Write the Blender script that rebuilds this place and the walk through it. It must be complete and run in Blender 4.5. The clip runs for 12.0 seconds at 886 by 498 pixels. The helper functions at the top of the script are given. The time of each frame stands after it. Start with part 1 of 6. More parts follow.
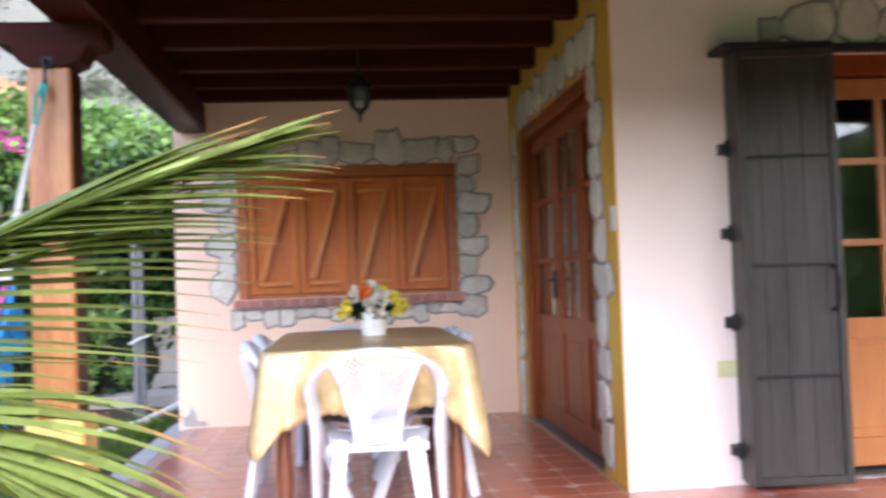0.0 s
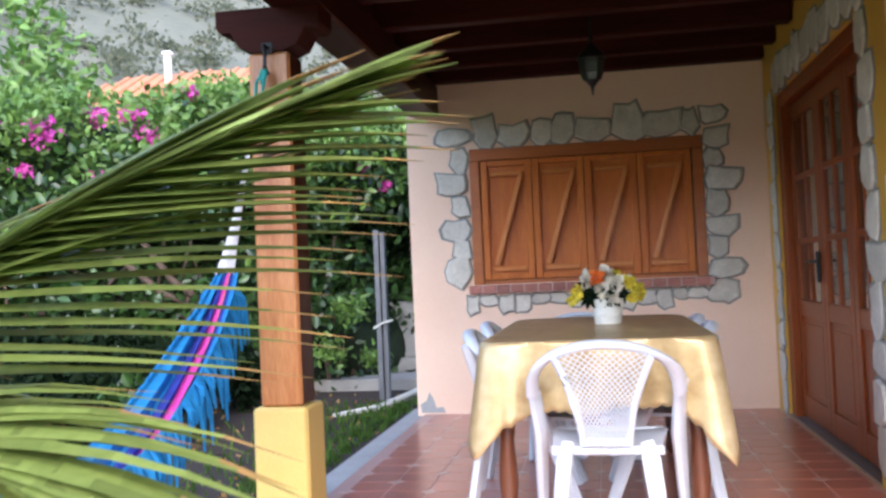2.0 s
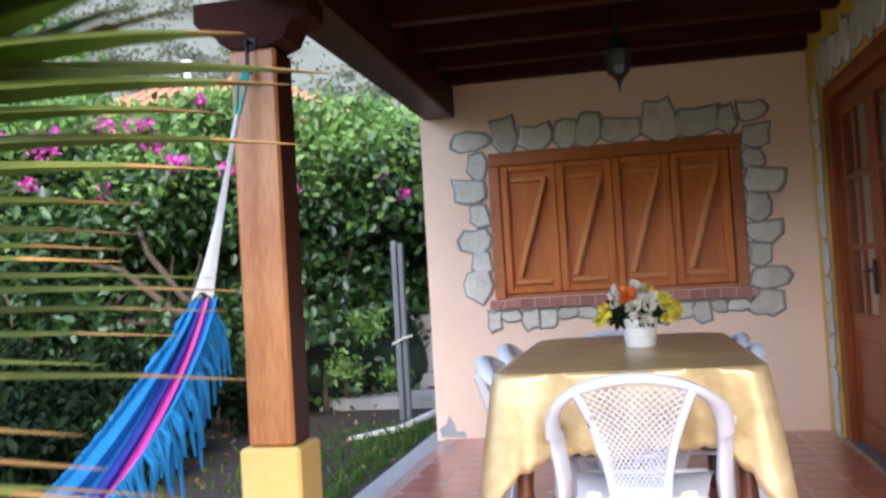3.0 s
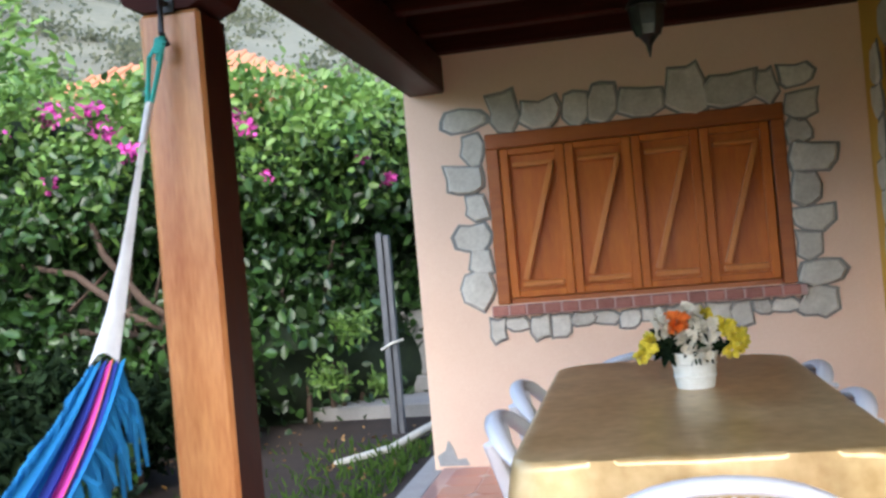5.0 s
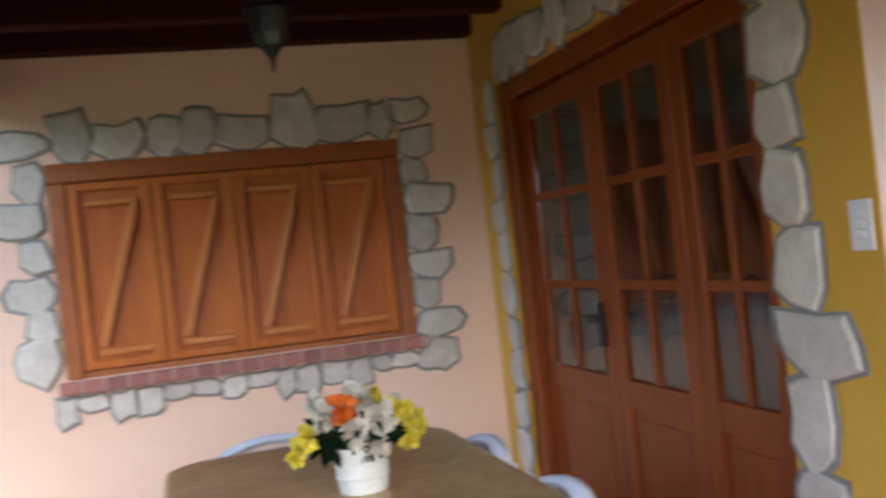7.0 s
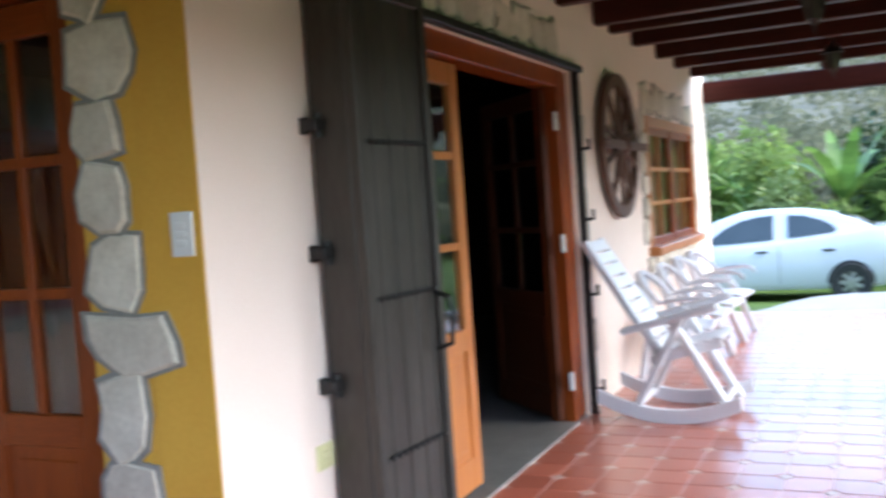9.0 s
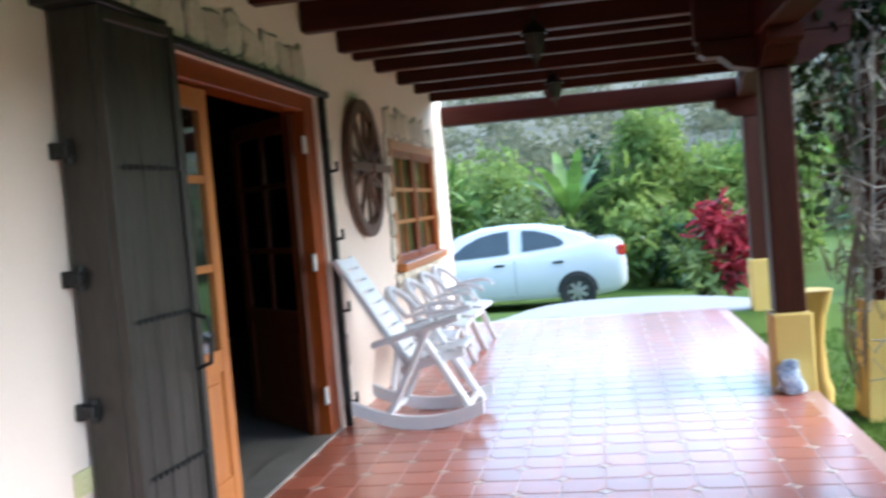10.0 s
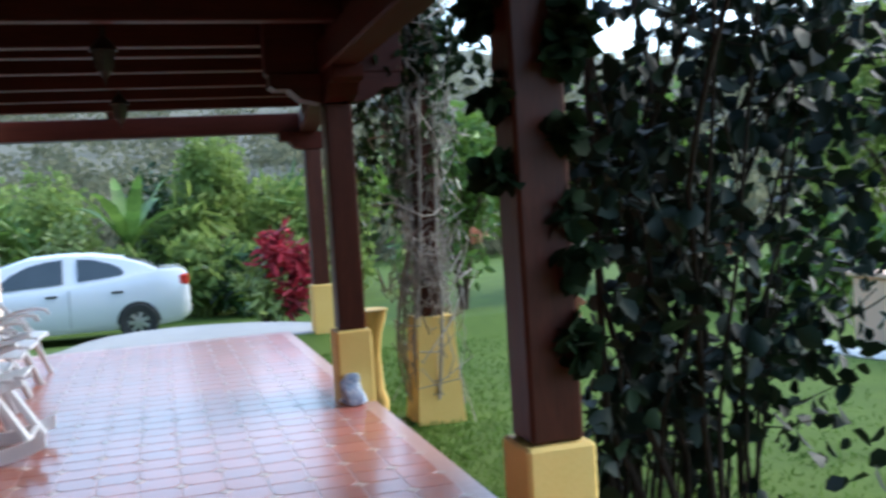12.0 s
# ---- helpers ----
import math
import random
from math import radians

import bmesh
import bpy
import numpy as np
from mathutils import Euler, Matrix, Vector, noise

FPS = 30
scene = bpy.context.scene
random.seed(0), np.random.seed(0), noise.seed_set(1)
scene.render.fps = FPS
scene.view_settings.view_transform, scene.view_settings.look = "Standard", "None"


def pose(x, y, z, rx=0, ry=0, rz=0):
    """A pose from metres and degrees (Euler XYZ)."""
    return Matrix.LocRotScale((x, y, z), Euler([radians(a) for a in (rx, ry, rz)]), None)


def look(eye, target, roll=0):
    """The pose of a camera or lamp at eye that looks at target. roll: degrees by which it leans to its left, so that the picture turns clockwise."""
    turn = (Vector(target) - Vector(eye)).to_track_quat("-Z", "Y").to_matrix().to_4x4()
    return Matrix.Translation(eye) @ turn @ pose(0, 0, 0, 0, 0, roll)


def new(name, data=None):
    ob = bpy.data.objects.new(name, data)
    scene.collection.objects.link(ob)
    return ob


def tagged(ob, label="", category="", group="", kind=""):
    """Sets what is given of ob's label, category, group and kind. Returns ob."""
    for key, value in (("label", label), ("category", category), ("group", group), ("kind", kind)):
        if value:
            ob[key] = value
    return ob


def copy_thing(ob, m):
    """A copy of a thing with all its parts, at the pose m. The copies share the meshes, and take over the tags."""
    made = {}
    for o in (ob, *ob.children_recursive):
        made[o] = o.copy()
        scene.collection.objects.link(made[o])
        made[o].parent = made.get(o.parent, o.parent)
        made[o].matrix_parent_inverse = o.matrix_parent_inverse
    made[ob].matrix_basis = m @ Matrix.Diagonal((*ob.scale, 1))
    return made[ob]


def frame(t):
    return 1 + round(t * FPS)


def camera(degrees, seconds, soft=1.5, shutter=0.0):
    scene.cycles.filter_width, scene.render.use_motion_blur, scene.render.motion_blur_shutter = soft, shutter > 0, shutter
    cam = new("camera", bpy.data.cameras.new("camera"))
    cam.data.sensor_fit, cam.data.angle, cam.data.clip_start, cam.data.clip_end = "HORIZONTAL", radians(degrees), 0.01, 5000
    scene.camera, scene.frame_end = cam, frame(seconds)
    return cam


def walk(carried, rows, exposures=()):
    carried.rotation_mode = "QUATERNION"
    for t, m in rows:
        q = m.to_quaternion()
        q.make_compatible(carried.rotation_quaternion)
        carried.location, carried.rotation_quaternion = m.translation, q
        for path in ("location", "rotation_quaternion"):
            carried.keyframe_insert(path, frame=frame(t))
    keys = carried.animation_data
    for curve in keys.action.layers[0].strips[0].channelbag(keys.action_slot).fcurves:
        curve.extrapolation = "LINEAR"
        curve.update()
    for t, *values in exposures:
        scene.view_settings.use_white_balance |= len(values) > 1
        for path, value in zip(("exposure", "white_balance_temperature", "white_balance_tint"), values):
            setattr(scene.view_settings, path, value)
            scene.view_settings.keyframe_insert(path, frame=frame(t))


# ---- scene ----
cam = camera(50.5, 12.0, 2.7, 0.5)
PATH = [
    (0, (-1.27, -4.315, 1.008), (-1.069, -2.326, 1.079), -2.1),
    (0.5, (-1.196, -4.287, 1.035), (-1.281, -2.29, 1.085), -2.2),
    (1, (-1.161, -4.211, 1.033), (-1.413, -2.227, 1.076), -2.9),
    (1.5, (-1.153, -4.172, 1.01), (-1.464, -2.197, 1.06), -2.8),
    (2, (-1.162, -3.975, 1.013), (-1.495, -2.004, 1.069), -2.5),
    (2.5, (-1.162, -3.739, 1.041), (-1.518, -1.772, 1.106), -2.6),
    (3, (-1.15, -3.499, 1.065), (-1.548, -1.54, 1.137), -3.3),
    (5, (-1.33, -2.588, 1.257), (-1.714, -0.626, 1.267), -5.0),
    (5.5, (-1.335, -2.381, 1.301), (-1.635, -0.404, 1.332), -5.3),
    (6, (-1.406, -2.158, 1.29), (-1.526, -0.162, 1.335), -5.2),
    (6.5, (-1.456, -1.942, 1.305), (-1.298, 0.052, 1.337), -5.6),
    (7, (-1.538, -1.786, 1.33), (-1.0, 0.141, 1.336), -6.3),
    (7.5, (-1.694, -1.677, 1.321), (-0.729, 0.074, 1.308), -5.5),
    (9.5, (-2.091, -1.62, 1.312), (-0.175, -1.058, 1.21), -4.2),
    (10, (-2.18, -1.664, 1.323), (-0.21, -1.329, 1.231), -4.8),
    (10.5, (-2.17, -1.649, 1.314), (-0.173, -1.573, 1.236), -5.3),
    (11, (-2.28, -1.604, 1.314), (-0.289, -1.769, 1.231), -5.4),
    (11.5, (-2.331, -1.562, 1.303), (-0.367, -1.931, 1.213), -4.4),
    (12, (-2.311, -1.57, 1.273), (-0.399, -2.15, 1.182), -3.6),
]
walk(cam, [(t, look(e, g, r)) for t, e, g, r in PATH], [(0, 3.05, 5950, 17), (1.5, 2.74, 5850, 13), (3, 2.7, 5900, 13), (5, 2.74, 6100, 9), (7.5, 2.85, 6250, 14), (9.5, 3.02, 5850, 3), (10.5, 2.64, 5850, 1), (12, 2.27, 5950, 4)])

# ---------------------------------------------------------------- light
world = bpy.data.worlds.new("sky")
scene.world = world
world.use_nodes = True
wn = world.node_tree
sky = wn.nodes.new("ShaderNodeTexSky")
sky.sky_type = "NISHITA"
sky.sun_disc = False
sky.sun_elevation = radians(37)
sky.sun_rotation = radians(172)
sky.air_density = 1.0
sky.dust_density = 1.8
sky.ozone_density = 1.0
wn.links.new(sky.outputs[0], wn.nodes["Background"].inputs[0])
wn.nodes["Background"].inputs[1].default_value = 0.15
sun_data = bpy.data.lights.new("sun", "SUN")
sun_data.energy = 0.14
sun_data.angle = radians(40)
sun_data.color = (1.0, 0.96, 0.9)
sun = new("sun", sun_data)
sun.matrix_world = look((1.5, -10, 7.2), (0, 0, 0))


# ---------------------------------------------------------------- materials
def mat(name, a, b, rough=0.6, scale=4.0, stretch=(1, 1, 1), bump=0.15, fine=60.0, metal=0.0, spread=0.0, trans=0.0, spec=0.5, island=0.0, coat=0.0, detail=6.0):
    """A surface that wavers between colours a and b, with fine grain in its relief."""
    m = bpy.data.materials.new(name)
    m.use_nodes = True
    t = m.node_tree
    p = t.nodes["Principled BSDF"]
    co = t.nodes.new("ShaderNodeTexCoord")
    mp = t.nodes.new("ShaderNodeMapping")
    mp.inputs["Scale"].default_value = stretch
    t.links.new(co.outputs["Object"], mp.inputs[0])
    info = t.nodes.new("ShaderNodeObjectInfo")
    add = t.nodes.new("ShaderNodeVectorMath")
    add.operation = "MULTIPLY_ADD"
    add.inputs[1].default_value = (7.3, 3.1, 5.7)
    t.links.new(info.outputs["Random"], add.inputs[0])
    t.links.new(mp.outputs[0], add.inputs[2])
    n1 = t.nodes.new("ShaderNodeTexNoise")
    n1.inputs["Scale"].default_value = scale
    n1.inputs["Detail"].default_value = detail
    n1.inputs["Roughness"].default_value = 0.6
    n2 = t.nodes.new("ShaderNodeTexNoise")
    n2.inputs["Scale"].default_value = fine
    n2.inputs["Detail"].default_value = 3
    for n in (n1, n2):
        t.links.new(add.outputs[0], n.inputs["Vector"])
    ramp = t.nodes.new("ShaderNodeValToRGB")
    ramp.color_ramp.elements[0].position = 0.3
    ramp.color_ramp.elements[1].position = 0.7
    ramp.color_ramp.elements[0].color = (*a, 1)
    ramp.color_ramp.elements[1].color = (*b, 1)
    blend = t.nodes.new("ShaderNodeMath")
    blend.operation = "MULTIPLY_ADD"
    blend.inputs[1].default_value = 0.35
    t.links.new(n2.outputs[0], blend.inputs[0])
    half = t.nodes.new("ShaderNodeMath")
    half.operation = "MULTIPLY"
    half.inputs[1].default_value = 0.65
    t.links.new(n1.outputs[0], half.inputs[0])
    t.links.new(half.outputs[0], blend.inputs[2])
    t.links.new(blend.outputs[0], ramp.inputs[0])
    colour = ramp.outputs[0]
    if spread or island:
        hsv = t.nodes.new("ShaderNodeHueSaturation")
        vary = t.nodes.new("ShaderNodeMapRange")
        vary.inputs["To Min"].default_value = 1 - (spread or island)
        vary.inputs["To Max"].default_value = 1 + (spread or island)
        if island:
            geo = t.nodes.new("ShaderNodeNewGeometry")
            t.links.new(geo.outputs["Random Per Island"], vary.inputs[0])
        else:
            t.links.new(info.outputs["Random"], vary.inputs[0])
        t.links.new(vary.outputs[0], hsv.inputs["Value"])
        t.links.new(colour, hsv.inputs["Color"])
        colour = hsv.outputs[0]
    t.links.new(colour, p.inputs["Base Color"])
    p.inputs["Metallic"].default_value = metal
    p.inputs["Specular IOR Level"].default_value = spec
    p.inputs["Coat Weight"].default_value = coat
    p.inputs["Coat Roughness"].default_value = 0.6 * rough
    rr = t.nodes.new("ShaderNodeMapRange")
    rr.inputs["To Min"].default_value = max(rough - 0.1, 0.02)
    rr.inputs["To Max"].default_value = min(rough + 0.1, 1)
    t.links.new(n1.outputs[0], rr.inputs[0])
    t.links.new(rr.outputs[0], p.inputs["Roughness"])
    if bump:
        bp = t.nodes.new("ShaderNodeBump")
        bp.inputs["Strength"].default_value = bump
        bp.inputs["Distance"].default_value = 0.01
        t.links.new(blend.outputs[0], bp.inputs["Height"])
        t.links.new(bp.outputs[0], p.inputs["Normal"])
    if trans:
        tr = t.nodes.new("ShaderNodeBsdfTranslucent")
        t.links.new(colour, tr.inputs[0])
        mix = t.nodes.new("ShaderNodeMixShader")
        mix.inputs[0].default_value = trans
        t.links.new(p.outputs[0], mix.inputs[1])
        t.links.new(tr.outputs[0], mix.inputs[2])
        t.links.new(mix.outputs[0], t.nodes["Material Output"].inputs[0])
    return m


def glass_mat(name, tint, rough=0.02):
    m = bpy.data.materials.new(name)
    m.use_nodes = True
    p = m.node_tree.nodes["Principled BSDF"]
    p.inputs["Base Color"].default_value = (*tint, 1)
    p.inputs["Roughness"].default_value = rough
    p.inputs["Transmission Weight"].default_value = 1
    p.inputs["IOR"].default_value = 1.45
    return m


WALL = mat("painted_plaster", (0.80, 0.53, 0.36), (0.87, 0.62, 0.45), 0.75, 1.2, bump=0.12, fine=90)
WALL_PALE = mat("pale_painted_plaster", (0.84, 0.69, 0.59), (0.89, 0.76, 0.67), 0.75, 1.2, bump=0.12, fine=90)
YELLOW = mat("ochre_paint", (0.60, 0.32, 0.035), (0.70, 0.40, 0.055), 0.65, 2.0, bump=0.15, fine=80)
PEDESTAL = mat("yellow_paint", (0.70, 0.47, 0.12), (0.78, 0.55, 0.17), 0.65, 3.0, bump=0.15, fine=70)
# Shaded and lit copies of one post wood
POST_SHADE = mat("shaded_post_wood", (0.030, 0.006, 0.003), (0.072, 0.018, 0.008), 0.48, 5.0, (3, 3, 0.35), 0.2, 40, spec=0.22)
POST_LIT = mat("lit_post_wood", (0.34, 0.090, 0.020), (0.66, 0.31, 0.11), 0.38, 4.0, (3, 3, 0.45), 0.25, 30)
BEAM_X = mat("dark_beam_long", (0.026, 0.005, 0.0025), (0.060, 0.011, 0.006), 0.6, 4.0, (0.35, 4, 4), 0.2, 40, spec=0.10)
BEAM_Y = mat("dark_beam_cross", (0.026, 0.005, 0.0025), (0.060, 0.011, 0.006), 0.48, 4.0, (4, 0.35, 4), 0.2, 40, spec=0.2)
DECK = mat("roof_boards", (0.05, 0.010, 0.005), (0.10, 0.023, 0.010), 0.28, 4.0, (0.4, 5, 4), 0.15, 40, spec=0.6)
SHUTTER = mat("shutter_wood", (0.40, 0.080, 0.007), (0.60, 0.170, 0.018), 0.38, 4.0, (4, 4, 0.4), 0.15, 50, spec=0.35)
SHUTTER_X = mat("shutter_wood_across", (0.30, 0.062, 0.007), (0.44, 0.12, 0.016), 0.36, 4.0, (0.4, 4, 4), 0.15, 50)
DOOR = mat("door_wood", (0.17, 0.028, 0.003), (0.32, 0.070, 0.009), 0.36, 4.0, (4, 4, 0.4), 0.15, 50, spec=0.28)
DOOR_Y = mat("door_wood_across", (0.17, 0.028, 0.003), (0.32, 0.070, 0.009), 0.36, 4.0, (4, 0.4, 4), 0.15, 50, spec=0.28)
# Darkened copy of the door wood, for the leaf in shade
DOOR_SHADE = mat("shaded_door_wood", (0.050, 0.012, 0.004), (0.105, 0.026, 0.009), 0.4, 4.0, (4, 4, 0.4), 0.15, 50, spec=0.2)
PALEWOOD = mat("light_door_wood", (0.38, 0.125, 0.026), (0.52, 0.20, 0.05), 0.36, 4.0, (4, 4, 0.4), 0.15, 50)
STONE = mat("pale_stone", (0.47, 0.41, 0.32), (0.72, 0.66, 0.55), 0.85, 9.0, bump=0.6, fine=50, spread=0.14)
MORTAR = mat("dark_mortar", (0.20, 0.187, 0.165), (0.30, 0.28, 0.25), 0.9, 12.0, bump=0.5)
TILE = mat("red_clay_tile", (0.33, 0.085, 0.052), (0.47, 0.15, 0.095), 0.35, 3.0, bump=0.05, fine=120, spread=0.12, spec=0.9, coat=0.7)
INSET = mat("grey_inset", (0.38, 0.24, 0.20), (0.48, 0.33, 0.28), 0.34, 8.0, bump=0.04, fine=120, spread=0.1, spec=0.7, coat=0.3)
GROUT = mat("grout", (0.40, 0.22, 0.18), (0.50, 0.31, 0.27), 0.35, 20.0, bump=0.05, spec=0.6, coat=0.2)
CONCRETE = mat("concrete", (0.27, 0.26, 0.24), (0.40, 0.39, 0.365), 0.85, 2.5, bump=0.4, fine=60)
DRIVE = mat("pale_driveway", (0.27, 0.27, 0.258), (0.36, 0.355, 0.34), 0.8, 1.5, bump=0.25, fine=60)
BRICK = mat("sill_brick", (0.30, 0.10, 0.07), (0.42, 0.17, 0.12), 0.7, 12.0, bump=0.3, spread=0.2)
IRON = mat("grey_iron", (0.034, 0.028, 0.023), (0.075, 0.066, 0.056), 0.44, 3.0, (3, 3, 0.5), 0.25, 30, metal=0.4)
BLACK = mat("black_iron", (0.018, 0.017, 0.017), (0.04, 0.038, 0.036), 0.5, 9.0, bump=0.2, metal=0.5)
WHITE = mat("white_plastic", (0.65, 0.66, 0.70), (0.72, 0.73, 0.77), 0.36, 3.0, bump=0.03)
WHITEWOOD = mat("white_painted_wood", (0.74, 0.74, 0.77), (0.82, 0.82, 0.84), 0.45, 5.0, bump=0.1)
CLOTH = mat("gold_satin", (0.37, 0.23, 0.078), (0.74, 0.56, 0.30), 0.36, 3.5, bump=0.10, fine=22, spec=0.6, metal=0.4)
TABLEWOOD = mat("table_wood", (0.095, 0.026, 0.008), (0.185, 0.056, 0.018), 0.35, 5.0, (4, 4, 0.5), 0.1, 40)
CERAMIC = mat("white_pot", (0.62, 0.60, 0.52), (0.80, 0.79, 0.74), 0.4, 18.0, bump=0.2)
SOCKET = mat("cream_socket", (0.62, 0.58, 0.30), (0.70, 0.66, 0.38), 0.35, 5.0, bump=0.02)
PLATE = mat("switch_plate", (0.75, 0.74, 0.71), (0.8, 0.79, 0.76), 0.35, 5.0, bump=0.02)
# Plaster set near black: the dimness of the rooms is in the colour
ROOM_SHADE = mat("room_shade_plaster", (0.020, 0.014, 0.010), (0.034, 0.025, 0.018), 0.9, 2.0, bump=0.1, spec=0.1)
ROOMFLOOR = mat("grey_room_floor", (0.10, 0.095, 0.088), (0.22, 0.21, 0.20), 0.4, 7.0, bump=0.1)
GLASS = glass_mat("window_glass", (0.9, 0.95, 0.95))
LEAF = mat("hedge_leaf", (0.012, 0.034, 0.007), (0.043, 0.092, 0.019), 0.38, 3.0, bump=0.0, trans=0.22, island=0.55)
GARDEN = mat("garden_leaf", (0.130, 0.210, 0.045), (0.27, 0.345, 0.10), 0.6, 3.0, bump=0.0, trans=0.5, island=0.2, spec=0.25)
LEAFLIGHT = mat("light_green_leaf", (0.080, 0.165, 0.028), (0.175, 0.275, 0.058), 0.45, 3.0, bump=0.0, trans=0.35, island=0.35)
# These two leaf colours are near black: backlit shade is put into them
VINELEAF = mat("backlit_vine_leaf", (0.004, 0.009, 0.005), (0.013, 0.025, 0.014), 0.5, 3.0, bump=0.0, spec=0.2, trans=0.1, island=0.5)
LEAFDARK = mat("shade_dark_leaf", (0.005, 0.011, 0.005), (0.014, 0.026, 0.010), 0.75, 3.0, bump=0.0, spec=0.05, trans=0.1, island=0.5)
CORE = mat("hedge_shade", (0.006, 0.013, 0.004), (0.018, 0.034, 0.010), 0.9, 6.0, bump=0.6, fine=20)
PINK = mat("bougainvillea", (0.60, 0.045, 0.33), (0.76, 0.13, 0.50), 0.6, 6.0, bump=0.0, trans=0.3, island=0.3)
RED = mat("red_leaf", (0.26, 0.010, 0.020), (0.46, 0.035, 0.055), 0.5, 5.0, bump=0.0, trans=0.2, island=0.6, spec=0.3)
PALM = mat("palm_leaflet", (0.135, 0.185, 0.038), (0.27, 0.31, 0.085), 0.40, 3.0, (1, 1, 1), 0.0, trans=0.45, island=0.3)
DRYTIP = mat("dry_palm_tip", (0.22, 0.11, 0.03), (0.36, 0.22, 0.07), 0.6, 6.0, bump=0.0, island=0.3)
RACHIS = mat("palm_rib", (0.22, 0.30, 0.08), (0.34, 0.38, 0.12), 0.4, 5.0, bump=0.05)
BARK = mat("bark", (0.050, 0.030, 0.020), (0.115, 0.075, 0.052), 0.85, 9.0, (2, 2, 0.6), 0.8, 40)
TWIG = mat("grey_twig", (0.20, 0.175, 0.15), (0.36, 0.325, 0.28), 0.85, 9.0, bump=0.4)
VINESTEM = mat("dark_vine_stem", (0.012, 0.008, 0.006), (0.034, 0.025, 0.018), 0.9, 9.0, bump=0.4, spec=0.1)
BRACE = mat("brace_wood", (0.50, 0.135, 0.018), (0.66, 0.225, 0.036), 0.32, 5.0, (4, 4, 1), 0.15, 50)
CYAN = mat("cyan_fringe", (0.008, 0.15, 0.38), (0.022, 0.25, 0.52), 0.85, 14.0, bump=0.4)
SALMON = mat("salmon_petal", (0.60, 0.28, 0.17), (0.72, 0.40, 0.28), 0.6, 9.0, bump=0.0, trans=0.25, island=0.2)
GRASS = mat("lawn", (0.050, 0.088, 0.013), (0.100, 0.150, 0.028), 0.9, 1.6, bump=0.6, fine=45, spec=0.15)
BLADES = mat("grass_blade", (0.062, 0.125, 0.020), (0.120, 0.205, 0.040), 0.8, 2.0, bump=0.0, trans=0.45, island=0.25, spec=0.1)
SOIL = mat("brown_soil", (0.017, 0.011, 0.007), (0.043, 0.028, 0.019), 0.95, 6.0, bump=0.9, fine=40)
HILL = mat("dry_hillside", (0.090, 0.092, 0.060), (0.145, 0.138, 0.098), 0.95, 0.22, bump=0.5, fine=1.6)
SCRUB = mat("hill_scrub", (0.125, 0.134, 0.080), (0.172, 0.174, 0.112), 0.9, 0.3, bump=0.0, trans=0.6, island=0.08, spec=0.05)
ROOFTILE = mat("orange_roof_tile", (0.34, 0.125, 0.062), (0.44, 0.19, 0.10), 0.8, 5.0, bump=0.4, spread=0.15, spec=0.2)
CARPAINT = mat("white_car_paint", (0.66, 0.67, 0.69), (0.71, 0.72, 0.74), 0.22, 2.0, bump=0.0, coat=0.8)
RUBBER = mat("tyre_rubber", (0.02, 0.02, 0.02), (0.045, 0.043, 0.04), 0.8, 12.0, bump=0.3)
RIM = mat("grey_rim", (0.42, 0.42, 0.42), (0.58, 0.58, 0.58), 0.35, 8.0, bump=0.05, metal=0.7)
CARGLASS = mat("dark_car_glass", (0.018, 0.026, 0.026), (0.035, 0.045, 0.045), 0.06, 3.0, bump=0.0, spec=0.9)
TAILRED = mat("tail_lamp_red", (0.5, 0.02, 0.015), (0.62, 0.05, 0.03), 0.15, 5.0, bump=0.0)
PVC = mat("old_pvc_pipe", (0.55, 0.52, 0.44), (0.68, 0.66, 0.58), 0.5, 6.0, bump=0.1)
STEEL = mat("grey_fence_post", (0.085, 0.085, 0.09), (0.16, 0.16, 0.165), 0.5, 9.0, (3, 3, 0.7), 0.2, 40, metal=0.4)
BLUE = mat("blue_hammock_cloth", (0.008, 0.12, 0.34), (0.018, 0.22, 0.50), 0.85, 14.0, bump=0.4)
NAVY = mat("navy_stripe", (0.012, 0.022, 0.20), (0.03, 0.05, 0.34), 0.85, 14.0, bump=0.4)
MAGENTA = mat("magenta_stripe", (0.60, 0.03, 0.30), (0.74, 0.08, 0.42), 0.85, 14.0, bump=0.4)
RAINBOW_G = mat("green_stripe", (0.03, 0.28, 0.10), (0.07, 0.40, 0.16), 0.85, 14.0, bump=0.4)
RAINBOW_O = mat("orange_stripe", (0.72, 0.17, 0.05), (0.82, 0.26, 0.09), 0.85, 14.0, bump=0.4)
RAINBOW_Y = mat("yellow_stripe", (0.70, 0.42, 0.04), (0.80, 0.54, 0.08), 0.85, 14.0, bump=0.4)
ROPE = mat("white_cord", (0.62, 0.60, 0.58), (0.75, 0.73, 0.71), 0.85, 20.0, bump=0.4)
TEAL = mat("teal_rope", (0.03, 0.30, 0.24), (0.06, 0.42, 0.34), 0.8, 20.0, bump=0.4)
PETAL_Y = mat("yellow_petal", (0.72, 0.56, 0.03), (0.82, 0.70, 0.08), 0.6, 9.0, bump=0.0, trans=0.2, island=0.2)
PETAL_O = mat("orange_petal", (0.80, 0.16, 0.02), (0.86, 0.26, 0.04), 0.6, 9.0, bump=0.0, trans=0.2)
PETAL_W = mat("cream_petal", (0.56, 0.50, 0.36), (0.74, 0.68, 0.58), 0.6, 9.0, bump=0.0, trans=0.2, island=0.2)
BAG = mat("blue_white_bag", (0.10, 0.24, 0.48), (0.82, 0.84, 0.87), 0.3, 30.0, bump=0.5)
